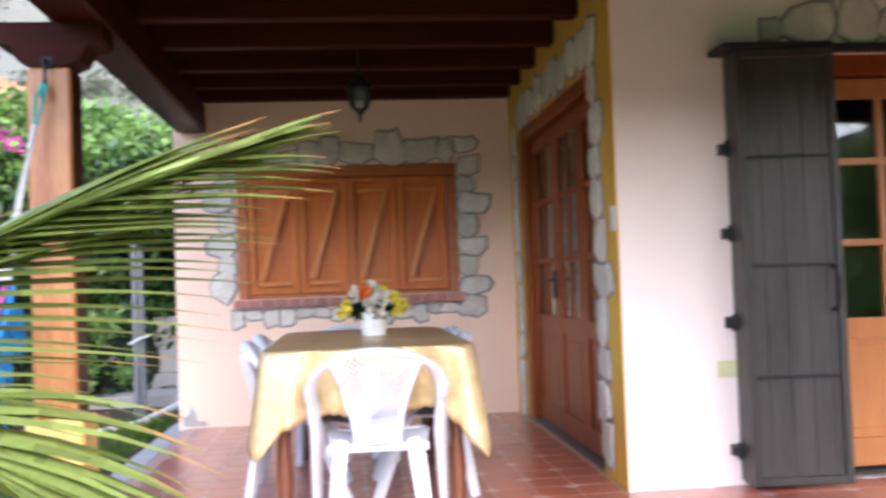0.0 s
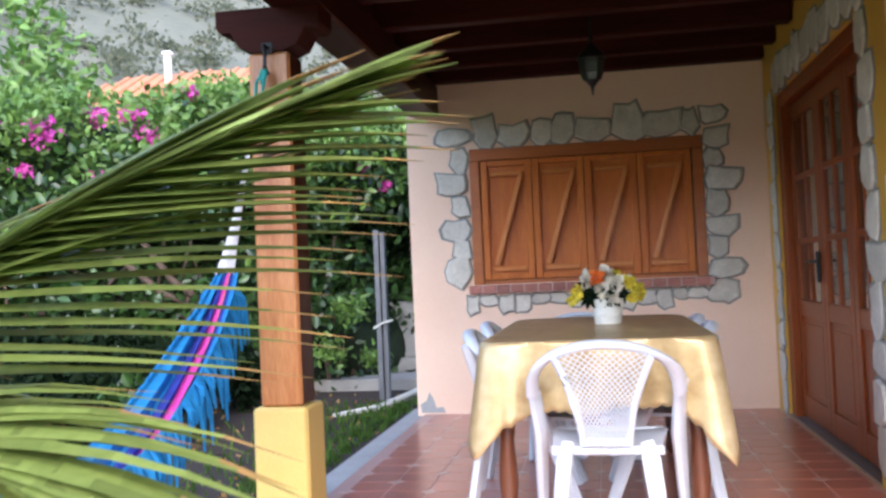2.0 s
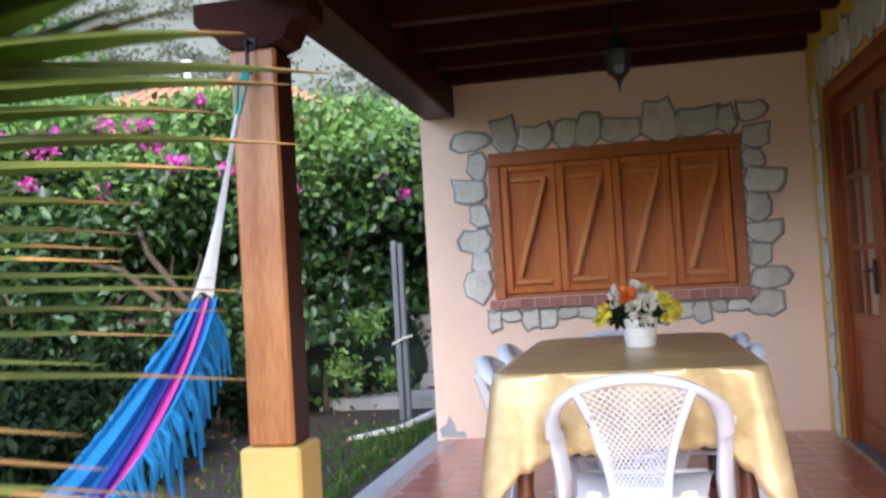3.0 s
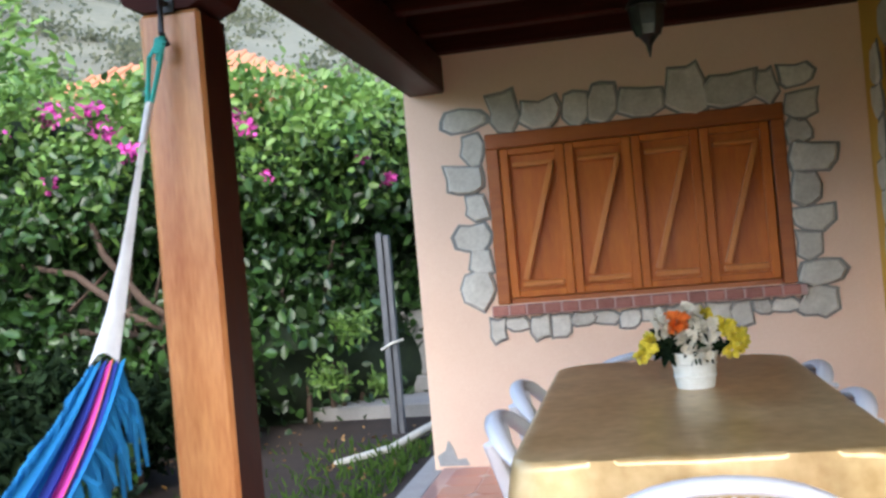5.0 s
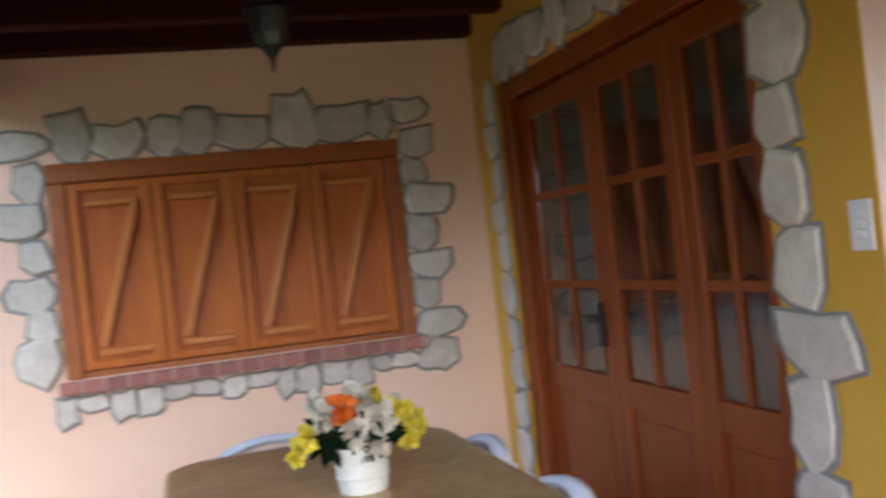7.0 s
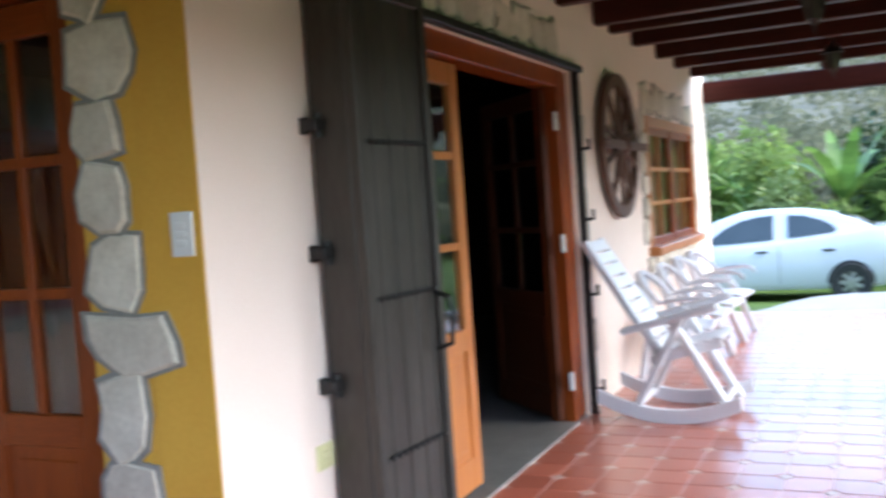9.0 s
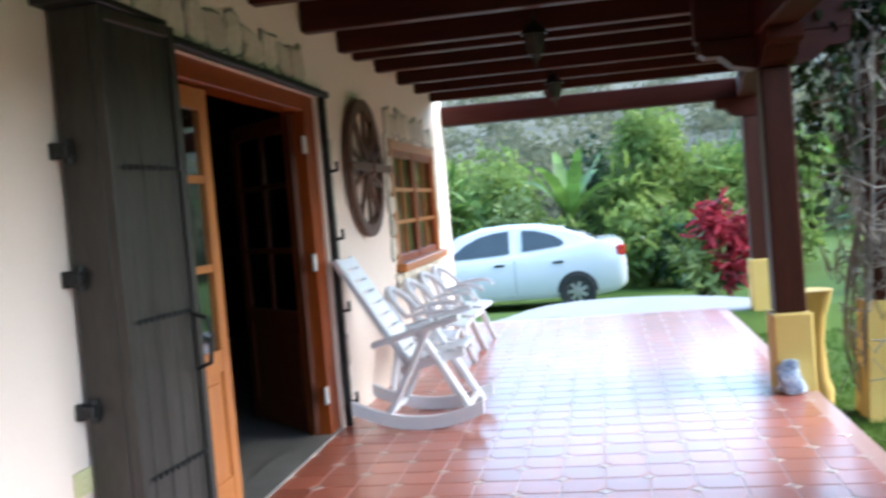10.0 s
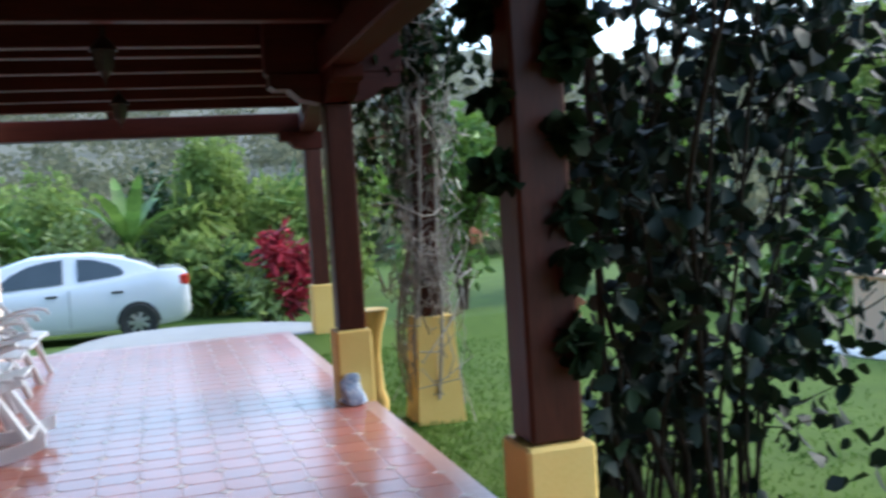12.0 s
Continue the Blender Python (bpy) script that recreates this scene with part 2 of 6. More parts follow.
OLDWOOD = mat("old_cart_wood", (0.060, 0.026, 0.015), (0.135, 0.062, 0.036), 0.6, 6.0, (3, 3, 3), 0.4, 40)
CURTAIN = mat("grey_curtain", (0.016, 0.015, 0.014), (0.038, 0.036, 0.034), 0.9, 20.0, (1, 6, 1), 0.2)
BROWNCLOTH = mat("brown_curtain", (0.085, 0.030, 0.014), (0.15, 0.06, 0.03), 0.9, 20.0, (6, 1, 1), 0.2)
THINGLASS = glass_mat("thin_window_glass", (0.95, 0.95, 0.94))
THINGLASS.node_tree.nodes["Principled BSDF"].inputs["IOR"].default_value = 1.07
LAMPGLASS = mat("frosted_lamp_glass", (0.030, 0.031, 0.030), (0.075, 0.075, 0.07), 0.15, 9.0, bump=0.1)


# ---------------------------------------------------------------- mesh helpers
class Geo:
    """Collects vertices and faces of one mesh."""

    def __init__(self):
        self.v, self.f = [], []

    def add(self, verts, faces):
        n = len(self.v)
        self.v += [tuple(p) for p in verts]
        self.f += [tuple(i + n for i in f) for f in faces]
        return self

    def box(self, x0, y0, z0, x1, y1, z1, c=0.0):
        """A box with its edges chamfered by c."""
        if c <= 0:
            return self.add([(x, y, z) for z in (z0, z1) for y in (y0, y1) for x in (x0, x1)],
                            [(0, 2, 3, 1), (4, 5, 7, 6), (0, 1, 5, 4), (2, 6, 7, 3), (0, 4, 6, 2), (1, 3, 7, 5)])
        bm = bmesh.new()
        bmesh.ops.create_cube(bm, size=1)
        for q in bm.verts:
            q.co = Vector((x0 + (q.co.x + 0.5) * (x1 - x0), y0 + (q.co.y + 0.5) * (y1 - y0), z0 + (q.co.z + 0.5) * (z1 - z0)))
        bmesh.ops.bevel(bm, geom=bm.edges[:], offset=c, segments=1, affect="EDGES")
        bm.verts.index_update()
        self.add([q.co.copy() for q in bm.verts], [[q.index for q in f.verts] for f in bm.faces])
        bm.free()
        return self

    def obox(self, m, sx, sy, sz, c=0.0):
        g = Geo().box(-sx / 2, -sy / 2, -sz / 2, sx / 2, sy / 2, sz / 2, c)
        return self.add([m @ Vector(p) for p in g.v], g.f)

    def beam(self, a, b, w, h, c=0.004, up=(0, 0, 1)):
        """A bar from a to b, w wide and h high."""
        a, b = Vector(a), Vector(b)
        d = (b - a).normalized()
        s = d.cross(Vector(up))
        if s.length < 1e-4:
            s = Vector((1, 0, 0))
        s.normalize()
        u = s.cross(d)
        m = Matrix((s, d, u)).transposed().to_4x4()
        m.translation = (a + b) / 2
        return self.obox(m, w, (b - a).length, h, c)

    def tube(self, pts, r, sides=8, flat=1.0, cap=True):
        """A round bar along pts; r is one radius or one for each point; flat squeezes it."""
        pts = [Vector(p) for p in pts]
        n0 = len(self.v)
        up = Vector((0.31, 0.2, 0.93))
        for i, p in enumerate(pts):
            d = (pts[min(i + 1, len(pts) - 1)] - pts[max(i - 1, 0)]).normalized()
            s = d.cross(up)
            if s.length < 0.05:
                s = d.cross(Vector((1, 0, 0)))
            s.normalize()
            u = s.cross(d)
            rr = r[i] if isinstance(r, (list, tuple)) else r
            for k in range(sides):
                a = 2 * math.pi * k / sides
                self.v.append(tuple(p + s * (rr * math.cos(a)) + u * (rr * flat * math.sin(a))))
        for i in range(len(pts) - 1):
            for k in range(sides):
                k2 = (k + 1) % sides
                a, b = n0 + i * sides, n0 + (i + 1) * sides
                self.f.append((a + k, a + k2, b + k2, b + k))
        if cap:
            self.f.append(tuple(n0 + k for k in reversed(range(sides))))
            e = n0 + (len(pts) - 1) * sides
            self.f.append(tuple(e + k for k in range(sides)))
        return self

    def lathe(self, profile, centre=(0, 0, 0), sides=16):
        """Turns a profile of (radius, height) round a vertical axis."""
        n0 = len(self.v)
        for r, z in profile:
            for k in range(sides):
                a = 2 * math.pi * k / sides
                self.v.append((centre[0] + r * math.cos(a), centre[1] + r * math.sin(a), centre[2] + z))
        for i in range(len(profile) - 1):
            for k in range(sides):
                k2 = (k + 1) % sides
                a, b = n0 + i * sides, n0 + (i + 1) * sides
                self.f.append((a + k, a + k2, b + k2, b + k))
        self.f.append(tuple(n0 + k for k in reversed(range(sides))))
        e = n0 + (len(profile) - 1) * sides
        self.f.append(tuple(e + k for k in range(sides)))
        return self

    def slab(self, poly, place, depth, inset=0.0):
        """A flat polygon, poly in 2D, pushed out by depth; place turns (u, v, w) into a point. inset rounds its front edge."""
        n0, n = len(self.v), len(poly)
        cx, cy = sum(p[0] for p in poly) / n, sum(p[1] for p in poly) / n
        rings = [(1.0, 0.0), (1.0, depth * 0.6), (1 - inset, depth)] if inset else [(1.0, 0.0), (1.0, depth)]
        for k, w in rings:
            for u, v in poly:
                self.v.append(tuple(place(cx + (u - cx) * k, cy + (v - cy) * k, w)))
        for i in range(len(rings) - 1):
            for k in range(n):
                k2 = (k + 1) % n
                self.f.append((n0 + i * n + k, n0 + i * n + k2, n0 + (i + 1) * n + k2, n0 + (i + 1) * n + k))
        self.f.append(tuple(n0 + (len(rings) - 1) * n + k for k in range(n)))
        return self


ORIGIN = {}


def mesh_of(name, g, material, smooth=False, shift=(0, 0, 0)):
    me = bpy.data.meshes.new(name)
    if isinstance(g, Geo):
        s = Vector(shift)
        me.from_pydata([(p[0] - s.x, p[1] - s.y, p[2] - s.z) for p in g.v], [], g.f)
        bm = bmesh.new()
        bm.from_mesh(me)
        bmesh.ops.recalc_face_normals(bm, faces=bm.faces[:])
        bm.to_mesh(me)
        bm.free()
    else:
        verts, quads = g
        me.vertices.add(len(verts))
        me.vertices.foreach_set("co", (verts - np.array(shift)).astype(np.float32).ravel())
        k = quads.shape[1]
        me.loops.add(quads.size)
        me.loops.foreach_set("vertex_index", quads.astype(np.int32).ravel())
        me.polygons.add(len(quads))
        me.polygons.foreach_set("loop_start", np.arange(0, quads.size, k, dtype=np.int32))
        me.update(calc_edges=True)
    me.materials.append(material)
    if smooth:
        me.polygons.foreach_set("use_smooth", [True] * len(me.polygons))
        me.set_sharp_from_angle(angle=radians(40))
    return me


def thing(name, at, label, category, group="", kind=""):
    """An empty at the thing's base; its parts are given in world coordinates."""
    ob = new(name)
    ob.location = at
    ob.empty_display_size = 0.1
    ORIGIN[ob] = Vector(at)
    return tagged(ob, label, category, group, kind)


def part(name, g, material, parent, label="", smooth=False, kind=""):
    ob = new(name, mesh_of(name, g, material, smooth, ORIGIN[parent]))
    ob.parent = parent
    ORIGIN[ob] = ORIGIN[parent]
    return tagged(ob, label, kind=kind)


def solo(name, g, material, label, category, smooth=False, group="", kind="", at=(0, 0, 0)):
    """A thing that is one mesh, given in world coordinates."""
    ob = new(name, mesh_of(name, g, material, smooth, at))
    ob.location = at
    ORIGIN[ob] = Vector(at)
    return tagged(ob, label, category, group, kind)


def turned(g, at, rz):
    """The same shape, turned by rz degrees and moved."""
    m = pose(at[0], at[1], at[2], 0, 0, rz)
    out = Geo()
    out.v, out.f = [tuple(m @ Vector(p)) for p in g.v], g.f
    return out


rng = np.random.default_rng(7)


def leaves(points, size, droop=0.3, shape=0.45, fold=0.12, outward=None):
    """Small folded leaves at the given points: six corners, two quads each."""
    n = len(points)
    d = rng.normal(size=(n, 3))
    d[:, 2] -= droop
    if outward is not None:
        d += outward
    d /= np.linalg.norm(d, axis=1)[:, None]
    s = np.cross(d, rng.normal(size=(n, 3)))
    s /= np.linalg.norm(s, axis=1)[:, None] + 1e-9
    u = np.cross(s, d)
    L = (size * rng.uniform(0.6, 1.3, n))[:, None]
    W = L * shape
    base, tip = points, points + d * L
    m1, m2 = points + d * L * 0.3, points + d * L * 0.68
    up = u * L * fold
    v = np.stack([base, m1 + s * W * 0.5 + up, m2 + s * W * 0.42 + up, tip, m2 - s * W * 0.42 + up, m1 - s * W * 0.5 + up], 1).reshape(-1, 3)
    k = np.arange(n)[:, None] * 6
    q = np.concatenate([k + np.array([[0, 1, 2, 3]]), k + np.array([[0, 3, 4, 5]])], 1).reshape(-1, 4)
    return v, q


def lumpy(n, centre, radii, power=0.4):
    """Points in a lumpy ellipsoid, most of them near its skin."""
    d = rng.normal(size=(n, 3))
    d /= np.linalg.norm(d, axis=1)[:, None]
    w = 1 + 0.18 * np.sin(d[:, 0] * 7 + centre[0] * 3) * np.cos(d[:, 1] * 6 + centre[1]) + 0.12 * np.sin(d[:, 2] * 11 + d[:, 0] * 5)
    r = rng.uniform(0, 1, n) ** power * w
    return np.array(centre) + d * r[:, None] * np.array(radii)


# ---------------------------------------------------------------- setting
D = 2.83          # window wall
XL = -2.55        # open side of the dining corner
XE = 8.25         # end of the long wall
YF = -2.9         # front edge of the floor
TOP = 2.62        # underside of the roof boards
GZ = -0.25        # garden level


def ground_z(x, y):
    z = GZ
    if x > 7.7:
        z = max(-0.25 + 0.2 * min((x - 7.7) / 0.4, 1), -0.9) - 0.101 * min(max(x - 8.4, 0), 5.8)
    if x < -2.6 and y > 0:
        z += 0.10
    return z


def build_ground():
    xs = [-400, -150, -60, -30, -20, -14, -10, -8, -7, -6, -5, -4, -3.2, -2.7, -2, 0, 2, 4, 6, 7.7, 8.1, 8.4, 9, 10, 11, 12, 13, 14, 15, 17, 20, 25, 35, 60, 150, 400]
    ys = [-400, -150, -60, -35, -25, -18, -14, -11, -9, -7, -5.5, -4.5, -3.5, -2.5, -1, 0, 1, 2, 3, 4, 5, 6, 8, 11, 15, 22, 35, 60, 150, 400]
    g = Geo()
    for y in ys:
        for x in xs:
            g.v.append((x, y, ground_z(x, y) + 0.02 * noise.noise(Vector((x * 0.4, y * 0.4, 0)))))
    n = len(xs)
    g.f = [(j * n + i, j * n + i + 1, (j + 1) * n + i + 1, (j + 1) * n + i) for j in range(len(ys) - 1) for i in range(n - 1)]
    return solo("ground", g, GRASS, "green mown lawn around the porch", "ground", True, kind="structure")


build_ground()
solo("bare_soil", Geo().slab([(-8, -3.6), (-3.3, -3.3), (-2.72, -2.6), (-2.72, 5.6), (-8, 5.6)], lambda u, v, w: (u, v, -0.19 + w), 0.075), SOIL,
     "bare brown soil bed under the hedge and hammock", "soil", kind="structure")
apron = [(8.123, -0.22), (8.86, -0.50), (9.55, -0.66), (10.1, -0.90), (10.45, -1.25), (10.6, -1.7), (10.52, -2.2), (10.27, -2.68), (9.85, -3.08), (9.3, -3.4), (8.123, -3.5)]
solo("driveway", Geo().slab(apron, lambda u, v, w: (u, v, -0.45 + w * (0.41 - 0.026 * (u - 8.12)) / 0.41), 0.41), DRIVE, "pale concrete apron at the end of the porch", "driveway", kind="structure")

floor = solo("floor", Geo().box(-2.50, YF, -0.3, 8.12, 0.25, -0.0022, 0.003).box(-2.50, 0.25, -0.3, 0.05, D + 0.05, -0.0022, 0.003), GROUT,
             "porch floor of glossy red clay tiles with grey insets", "floor", kind="structure")
solo("kerb", Geo().box(-2.66, YF, -0.3, -2.50, D + 0.4, -0.012, 0.012), CONCRETE, "narrow grey concrete kerb beside the tiles", "kerb", kind="structure")


def wall_with_holes(g, along, a0, a1, t0, t1, z1, holes):
    """A wall along x or y, from a0 to a1, between the faces t0 and t1, with rectangular holes (a, b, bottom, top)."""
    def put(p, q, zl, zh):
        if q - p > 1e-4 and zh - zl > 1e-4:
            if along == "x":
                g.box(p, t0, zl, q, t1, zh)
            else:
                g.box(t0, p, zl, t1, q, zh)
    at = a0
    for a, b, lo, hi in sorted(holes):
        put(at, a, -0.28, z1)
        put(a, b, -0.28, lo)
        put(a, b, hi, z1)
        at = b
    put(at, a1, -0.28, z1)
    return g


WIN_A = (-2.09, -0.43, 0.93, 1.92)
wall_a = solo("wall_north", wall_with_holes(Geo(), "x", XL, 0.2, D, D + 0.2, 2.75, [WIN_A]), WALL, "peach-white plastered wall with shuttered window", "wall", kind="structure")
DOOR_B = (0.42, 2.50, 0.0, 2.10)
wall_b = solo("wall_east", wall_with_holes(Geo(), "y", 0.203, D - 0.003, 0.0, 0.2, 2.75, [DOOR_B]), YELLOW, "ochre yellow wall around the glazed door", "wall", kind="structure")
DOOR_C = (0.62, 3.40, 0.0, 2.05)
WIN_C = (5.33, 7.35, 0.88, 1.905)
wall_c = solo("wall_long", wall_with_holes(Geo(), "x", 0.0, XE, 0.0, 0.2, 2.75, [DOOR_C, WIN_C]), WALL_PALE, "long peach-white plastered wall of the porch", "wall", kind="structure")
solo("wall_corner", Geo().box(-0.004, 0.003, 0.0, 0.0, 0.203, 2.75), YELLOW, "ochre painted strip at the wall corner", "wall", kind="structure")
# rooms behind the walls; their shade is put into the plaster colour
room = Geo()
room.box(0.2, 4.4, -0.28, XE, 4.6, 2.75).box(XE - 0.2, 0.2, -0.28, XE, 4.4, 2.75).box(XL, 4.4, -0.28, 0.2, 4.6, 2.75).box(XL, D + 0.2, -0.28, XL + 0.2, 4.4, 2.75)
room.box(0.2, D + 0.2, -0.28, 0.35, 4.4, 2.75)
solo("wall_room", room, ROOM_SHADE, "back walls of the rooms inside, shade in their near-black colour", "wall", kind="structure")
solo("floor_room", Geo().box(0.2, 0.2, -0.28, XE - 0.2, 4.4, 0.0), ROOMFLOOR, "grey mottled tile floor inside the doorway", "floor", kind="structure")

solo("door_sill_1", Geo().box(0.003, DOOR_B[0], -0.01, 0.197, DOOR_B[1], 0.010, 0.003), ROOMFLOOR, "grey tiled threshold of the glazed door", "threshold", kind="structure")
solo("door_sill_2", Geo().box(DOOR_C[0], 0.003, -0.01, DOOR_C[1], 0.215, 0.010, 0.003), ROOMFLOOR, "grey tiled threshold of the doorway", "threshold", kind="structure")

# Unseen ceiling, added to keep sky light out of the shade-coloured room
solo("ceiling_room", Geo().box(0.205, 0.205, 2.56, XE, 4.6, 2.612), ROOM_SHADE, "ceiling of the room inside, shade in its near-black colour", "ceiling", kind="structure")

# roof: boards over the joists
deck = Geo()
y = -3.25
while y < 4.6:
    deck.box(-2.95, y, TOP, 7.75, min(y + 0.118, 4.6), TOP + 0.02)
    y += 0.12
deck.box(-2.97, -3.27, TOP + 0.021, 7.77, 4.62, TOP + 0.06)
solo("ceiling", deck, DECK, "red-brown varnished boards over dark joists", "ceiling", kind="structure")


def joist(a, b, along, w=0.10, h=0.2):
    g = Geo().beam(a, b, w, h, 0.008)
    return solo("joist", g, BEAM_X if along == "x" else BEAM_Y, "dark red-brown varnished roof joist", "joist", group="roof joists", kind="structure", at=a)


for y in (-0.45, 0.05, 0.62, 1.2, 1.78, 2.3, 2.76):
    joist((-2.75, y, 2.51), (-0.005, y, 2.51), "x")
for x in (-1.6, -0.8, 0.02, 0.82, 1.62, 2.42, 3.27, 4.07, 4.45, 5.13, 5.97, 6.74, 7.57):
    joist((x, -3.1, 2.51), (x, -0.56 if x < 0 else -0.004, 2.51), "y")

# main beams
def main_beam(a, b, along, w=0.2, h=0.215):
    solo("roof_beam", Geo().beam(a, b, w, h, 0.012), BEAM_X if along == "x" else BEAM_Y, "heavy dark varnished beam on the porch posts", "beam", group="main roof beams", kind="structure", at=a)


main_beam((-2.41, -3.1, 2.30), (-2.41, D - 0.003, 2.30), "y", 0.22)
main_beam((-2.295, -2.76, 2.301), (3.94, -2.76, 2.301), "x")
main_beam((3.945, -2.775, 2.301), (8.14, -3.27, 2.301), "x")
main_beam((8.25, -3.2, 2.301), (8.25, -0.003, 2.301), "y")
solo("roof_rafter", Geo().beam((7.75, -1.2, 2.50), (8.5, -1.2, 2.45), 0.07, 0.09, 0.005), BEAM_X, "short dark rafter at the open roof end", "beam", kind="structure")


solo("eave_board", Geo().box(-2.45, -3.1, 2.409, -2.37, D - 0.003, 2.617), BEAM_Y, "dark board closing the gap between beam and roof", "board", kind="structure")
solo("eave_board", Geo().box(-2.366, -2.80, 2.410, 3.86, -2.72, 2.617), BEAM_X, "dark board closing the gap between beam and roof", "board", kind="structure")

solo("eave_board", Geo().beam((4.04, -2.786, 2.513), (7.74, -3.222, 2.513), 0.08, 0.207), BEAM_X, "dark board closing the gap between beam and roof", "board", kind="structure")


def bracket(x, y, along, k=1.0):
    """A stepped corbel on a post."""
    prof = [(-0.36, 2.19), (-0.36, 2.09), (-0.33, 2.06), (-0.26, 2.06), (-0.24, 2.03), (-0.20, 1.97), (-0.14, 1.95), (-0.10, 1.935)]
    prof = [(u * k, 2.193 - 0.75 * (2.19 - v)) for u, v in prof]
    poly = prof + [(-u, v) for u, v in reversed(prof)]
    g = Geo()
    if along == "x":
        g.slab(poly, lambda u, v, w: (x + u, y - 0.098 + w, v), 0.196)
        g.f.append(tuple(range(len(poly))))
    else:
        g.slab(poly, lambda u, v, w: (x - 0.098 + w, y + u, v), 0.196)
        g.f.append(tuple(range(len(poly))))
    return g


def porch_post(x, y, along, label, k=1.0, lit_side=False, cross=False):
    t = thing("porch_post", (x, y, -0.28), label, "post", "porch posts")
    g = Geo().box(x - 0.12, y - 0.12, -0.28, x + 0.12, y + 0.12, 0.485, 0.012)
    part("pedestal", g, PEDESTAL, t, "ochre yellow painted square pedestal")
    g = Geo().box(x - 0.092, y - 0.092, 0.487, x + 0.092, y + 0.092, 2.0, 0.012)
    shaft = part("shaft", g, POST_SHADE, t, "varnished square wooden shaft, backlit shade in its colour")
    if lit_side:
        # the faces towards the garden take the bright copy: light put into colour
        shaft["label"] = "varnished square shaft, garden light put into two orange faces"
        shaft.data.materials.append(POST_LIT)
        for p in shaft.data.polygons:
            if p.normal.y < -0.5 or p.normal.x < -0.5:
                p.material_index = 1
    part("bracket", bracket(x, y, along, k), BEAM_X, t, "dark stepped wooden corbel")
    if cross:
        part("cross_bracket", bracket(x, y, "y", 1.22), BEAM_Y, t, "dark stepped wooden corbel")
        part("cross_beam", Geo().box(x - 0.082, y - 0.46, 2.194, x + 0.082, y + 0.46, 2.606, 0.01), BEAM_Y, t, "short heavy beam across the post")
    return t


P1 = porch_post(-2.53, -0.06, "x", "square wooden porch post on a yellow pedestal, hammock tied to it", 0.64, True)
porch_post(-2.41, -2.76, "x", "square wooden corner post on a yellow pedestal")
porch_post(0.55, -2.76, "x", "square wooden porch post overgrown by a dark vine")
porch_post(3.95, -2.78, "x", "square wooden porch post beside the vine-covered pillar", 1.3, cross=True)
porch_post(8.2, -3.3, "y", "square wooden porch post by the driveway")


# ---------------------------------------------------------------- stone borders
def stone_shape(w, h, ragged):
    """Corners of a rough stone in a w by h cell; ragged names the free sides."""
    pts = []
    for k in range(9):
        a = 2 * math.pi * (k + 0.5 * random.random()) / 9
        c, s = math.cos(a), math.sin(a)
        m = max(abs(c), abs(s))
        f = 1 / m if random.random() < 0.7 else 0.9 / m
        pts.append((c * f * w / 2 * random.uniform(0.76, 1.06), s * f * h / 2 * random.uniform(0.74, 1.09)))
    return pts


def stone(parent, place, u, v, w, h):
    poly = [(u + a, v + b) for a, b in stone_shape(w, h, None)]
    part("stone", Geo().slab(poly, lambda a, b, c: place(a, b, c - 0.004), 0.017 + 0.012 * random.random(), 0.10), STONE, parent)
    k = 1.0 + 0.020 / min(w, h)
    poly2 = [(u + (a - u) * (k + 0.05 * random.random()), v + (b - v) * (k + 0.03 * random.random())) for a, b in poly]
    return poly2


def border(parent, place, cells):
    """Stones in cells (u, v, w, h), set in dark mortar."""
    g = Geo()
    for i, (u, v, w, h) in enumerate(cells):
        w, h = w * 1.14, h * 1.12
        poly = stone(parent, place, u, v, w, h)
        g.slab(poly, lambda a, b, c: place(a, b, c - 0.003), 0.010 + 0.0007 * (i % 5))
    part("mortar", g, MORTAR, parent, "dark mortar lines between the stones", kind="stuff")


random.seed(3)
on_a = lambda u, v, w: (u, D - w, v)
on_b = lambda u, v, w: (-w, u, v)
on_c = lambda u, v, w: (u, -w, v)

patch = [(-2.52, 0.01), (-2.34, 0.008), (-2.36, 0.05), (-2.41, 0.045), (-2.43, 0.11), (-2.46, 0.16), (-2.48, 0.10), (-2.53, 0.07)]
part("cement_patch", Geo().slab(patch, lambda a, b, c: on_a(a, b, c - 0.002), 0.006), CONCRETE, wall_a, "small bare cement patch")
x0, x1, z0, z1 = WIN_A
cells = []
# along the top, uneven widths and heights
tops = [(0.15, 0.22), (0.20, 0.16), (0.14, 0.17), (0.13, 0.22), (0.22, 0.17), (0.19, 0.26), (0.22, 0.18), (0.10, 0.18)]
u = x0 + 0.04
for w, h in tops:
    w *= 1.14
    cells.append((u + w / 2, z1 + h / 2 + 0.012, w, h))
    u += w + 0.008
cells.append((x0 - 0.12, z1 + 0.10, 0.24, 0.12))
cells += [(x1 + 0.08, z1 + 0.14, 0.17, 0.12), (x1 + 0.09, z1 - 0.02, 0.18, 0.15)]
v = z1 + 0.02
for w, h in [(0.12, 0.18), (0.22, 0.17), (0.12, 0.15), (0.21, 0.16), (0.13, 0.13), (0.19, 0.20)]:
    cells.append((x0 - 0.012 - w / 2, v - h / 2, w, h))
    v -= h + 0.007
v = z1 - 0.10
for w, h in [(0.12, 0.13), (0.24, 0.15), (0.14, 0.17), (0.20, 0.14), (0.13, 0.16), (0.22, 0.13), (0.18, 0.16)]:
    cells.append((x1 + 0.012 + w / 2, v - h / 2, w, h))
    v -= h + 0.006
u = x0 - 0.06
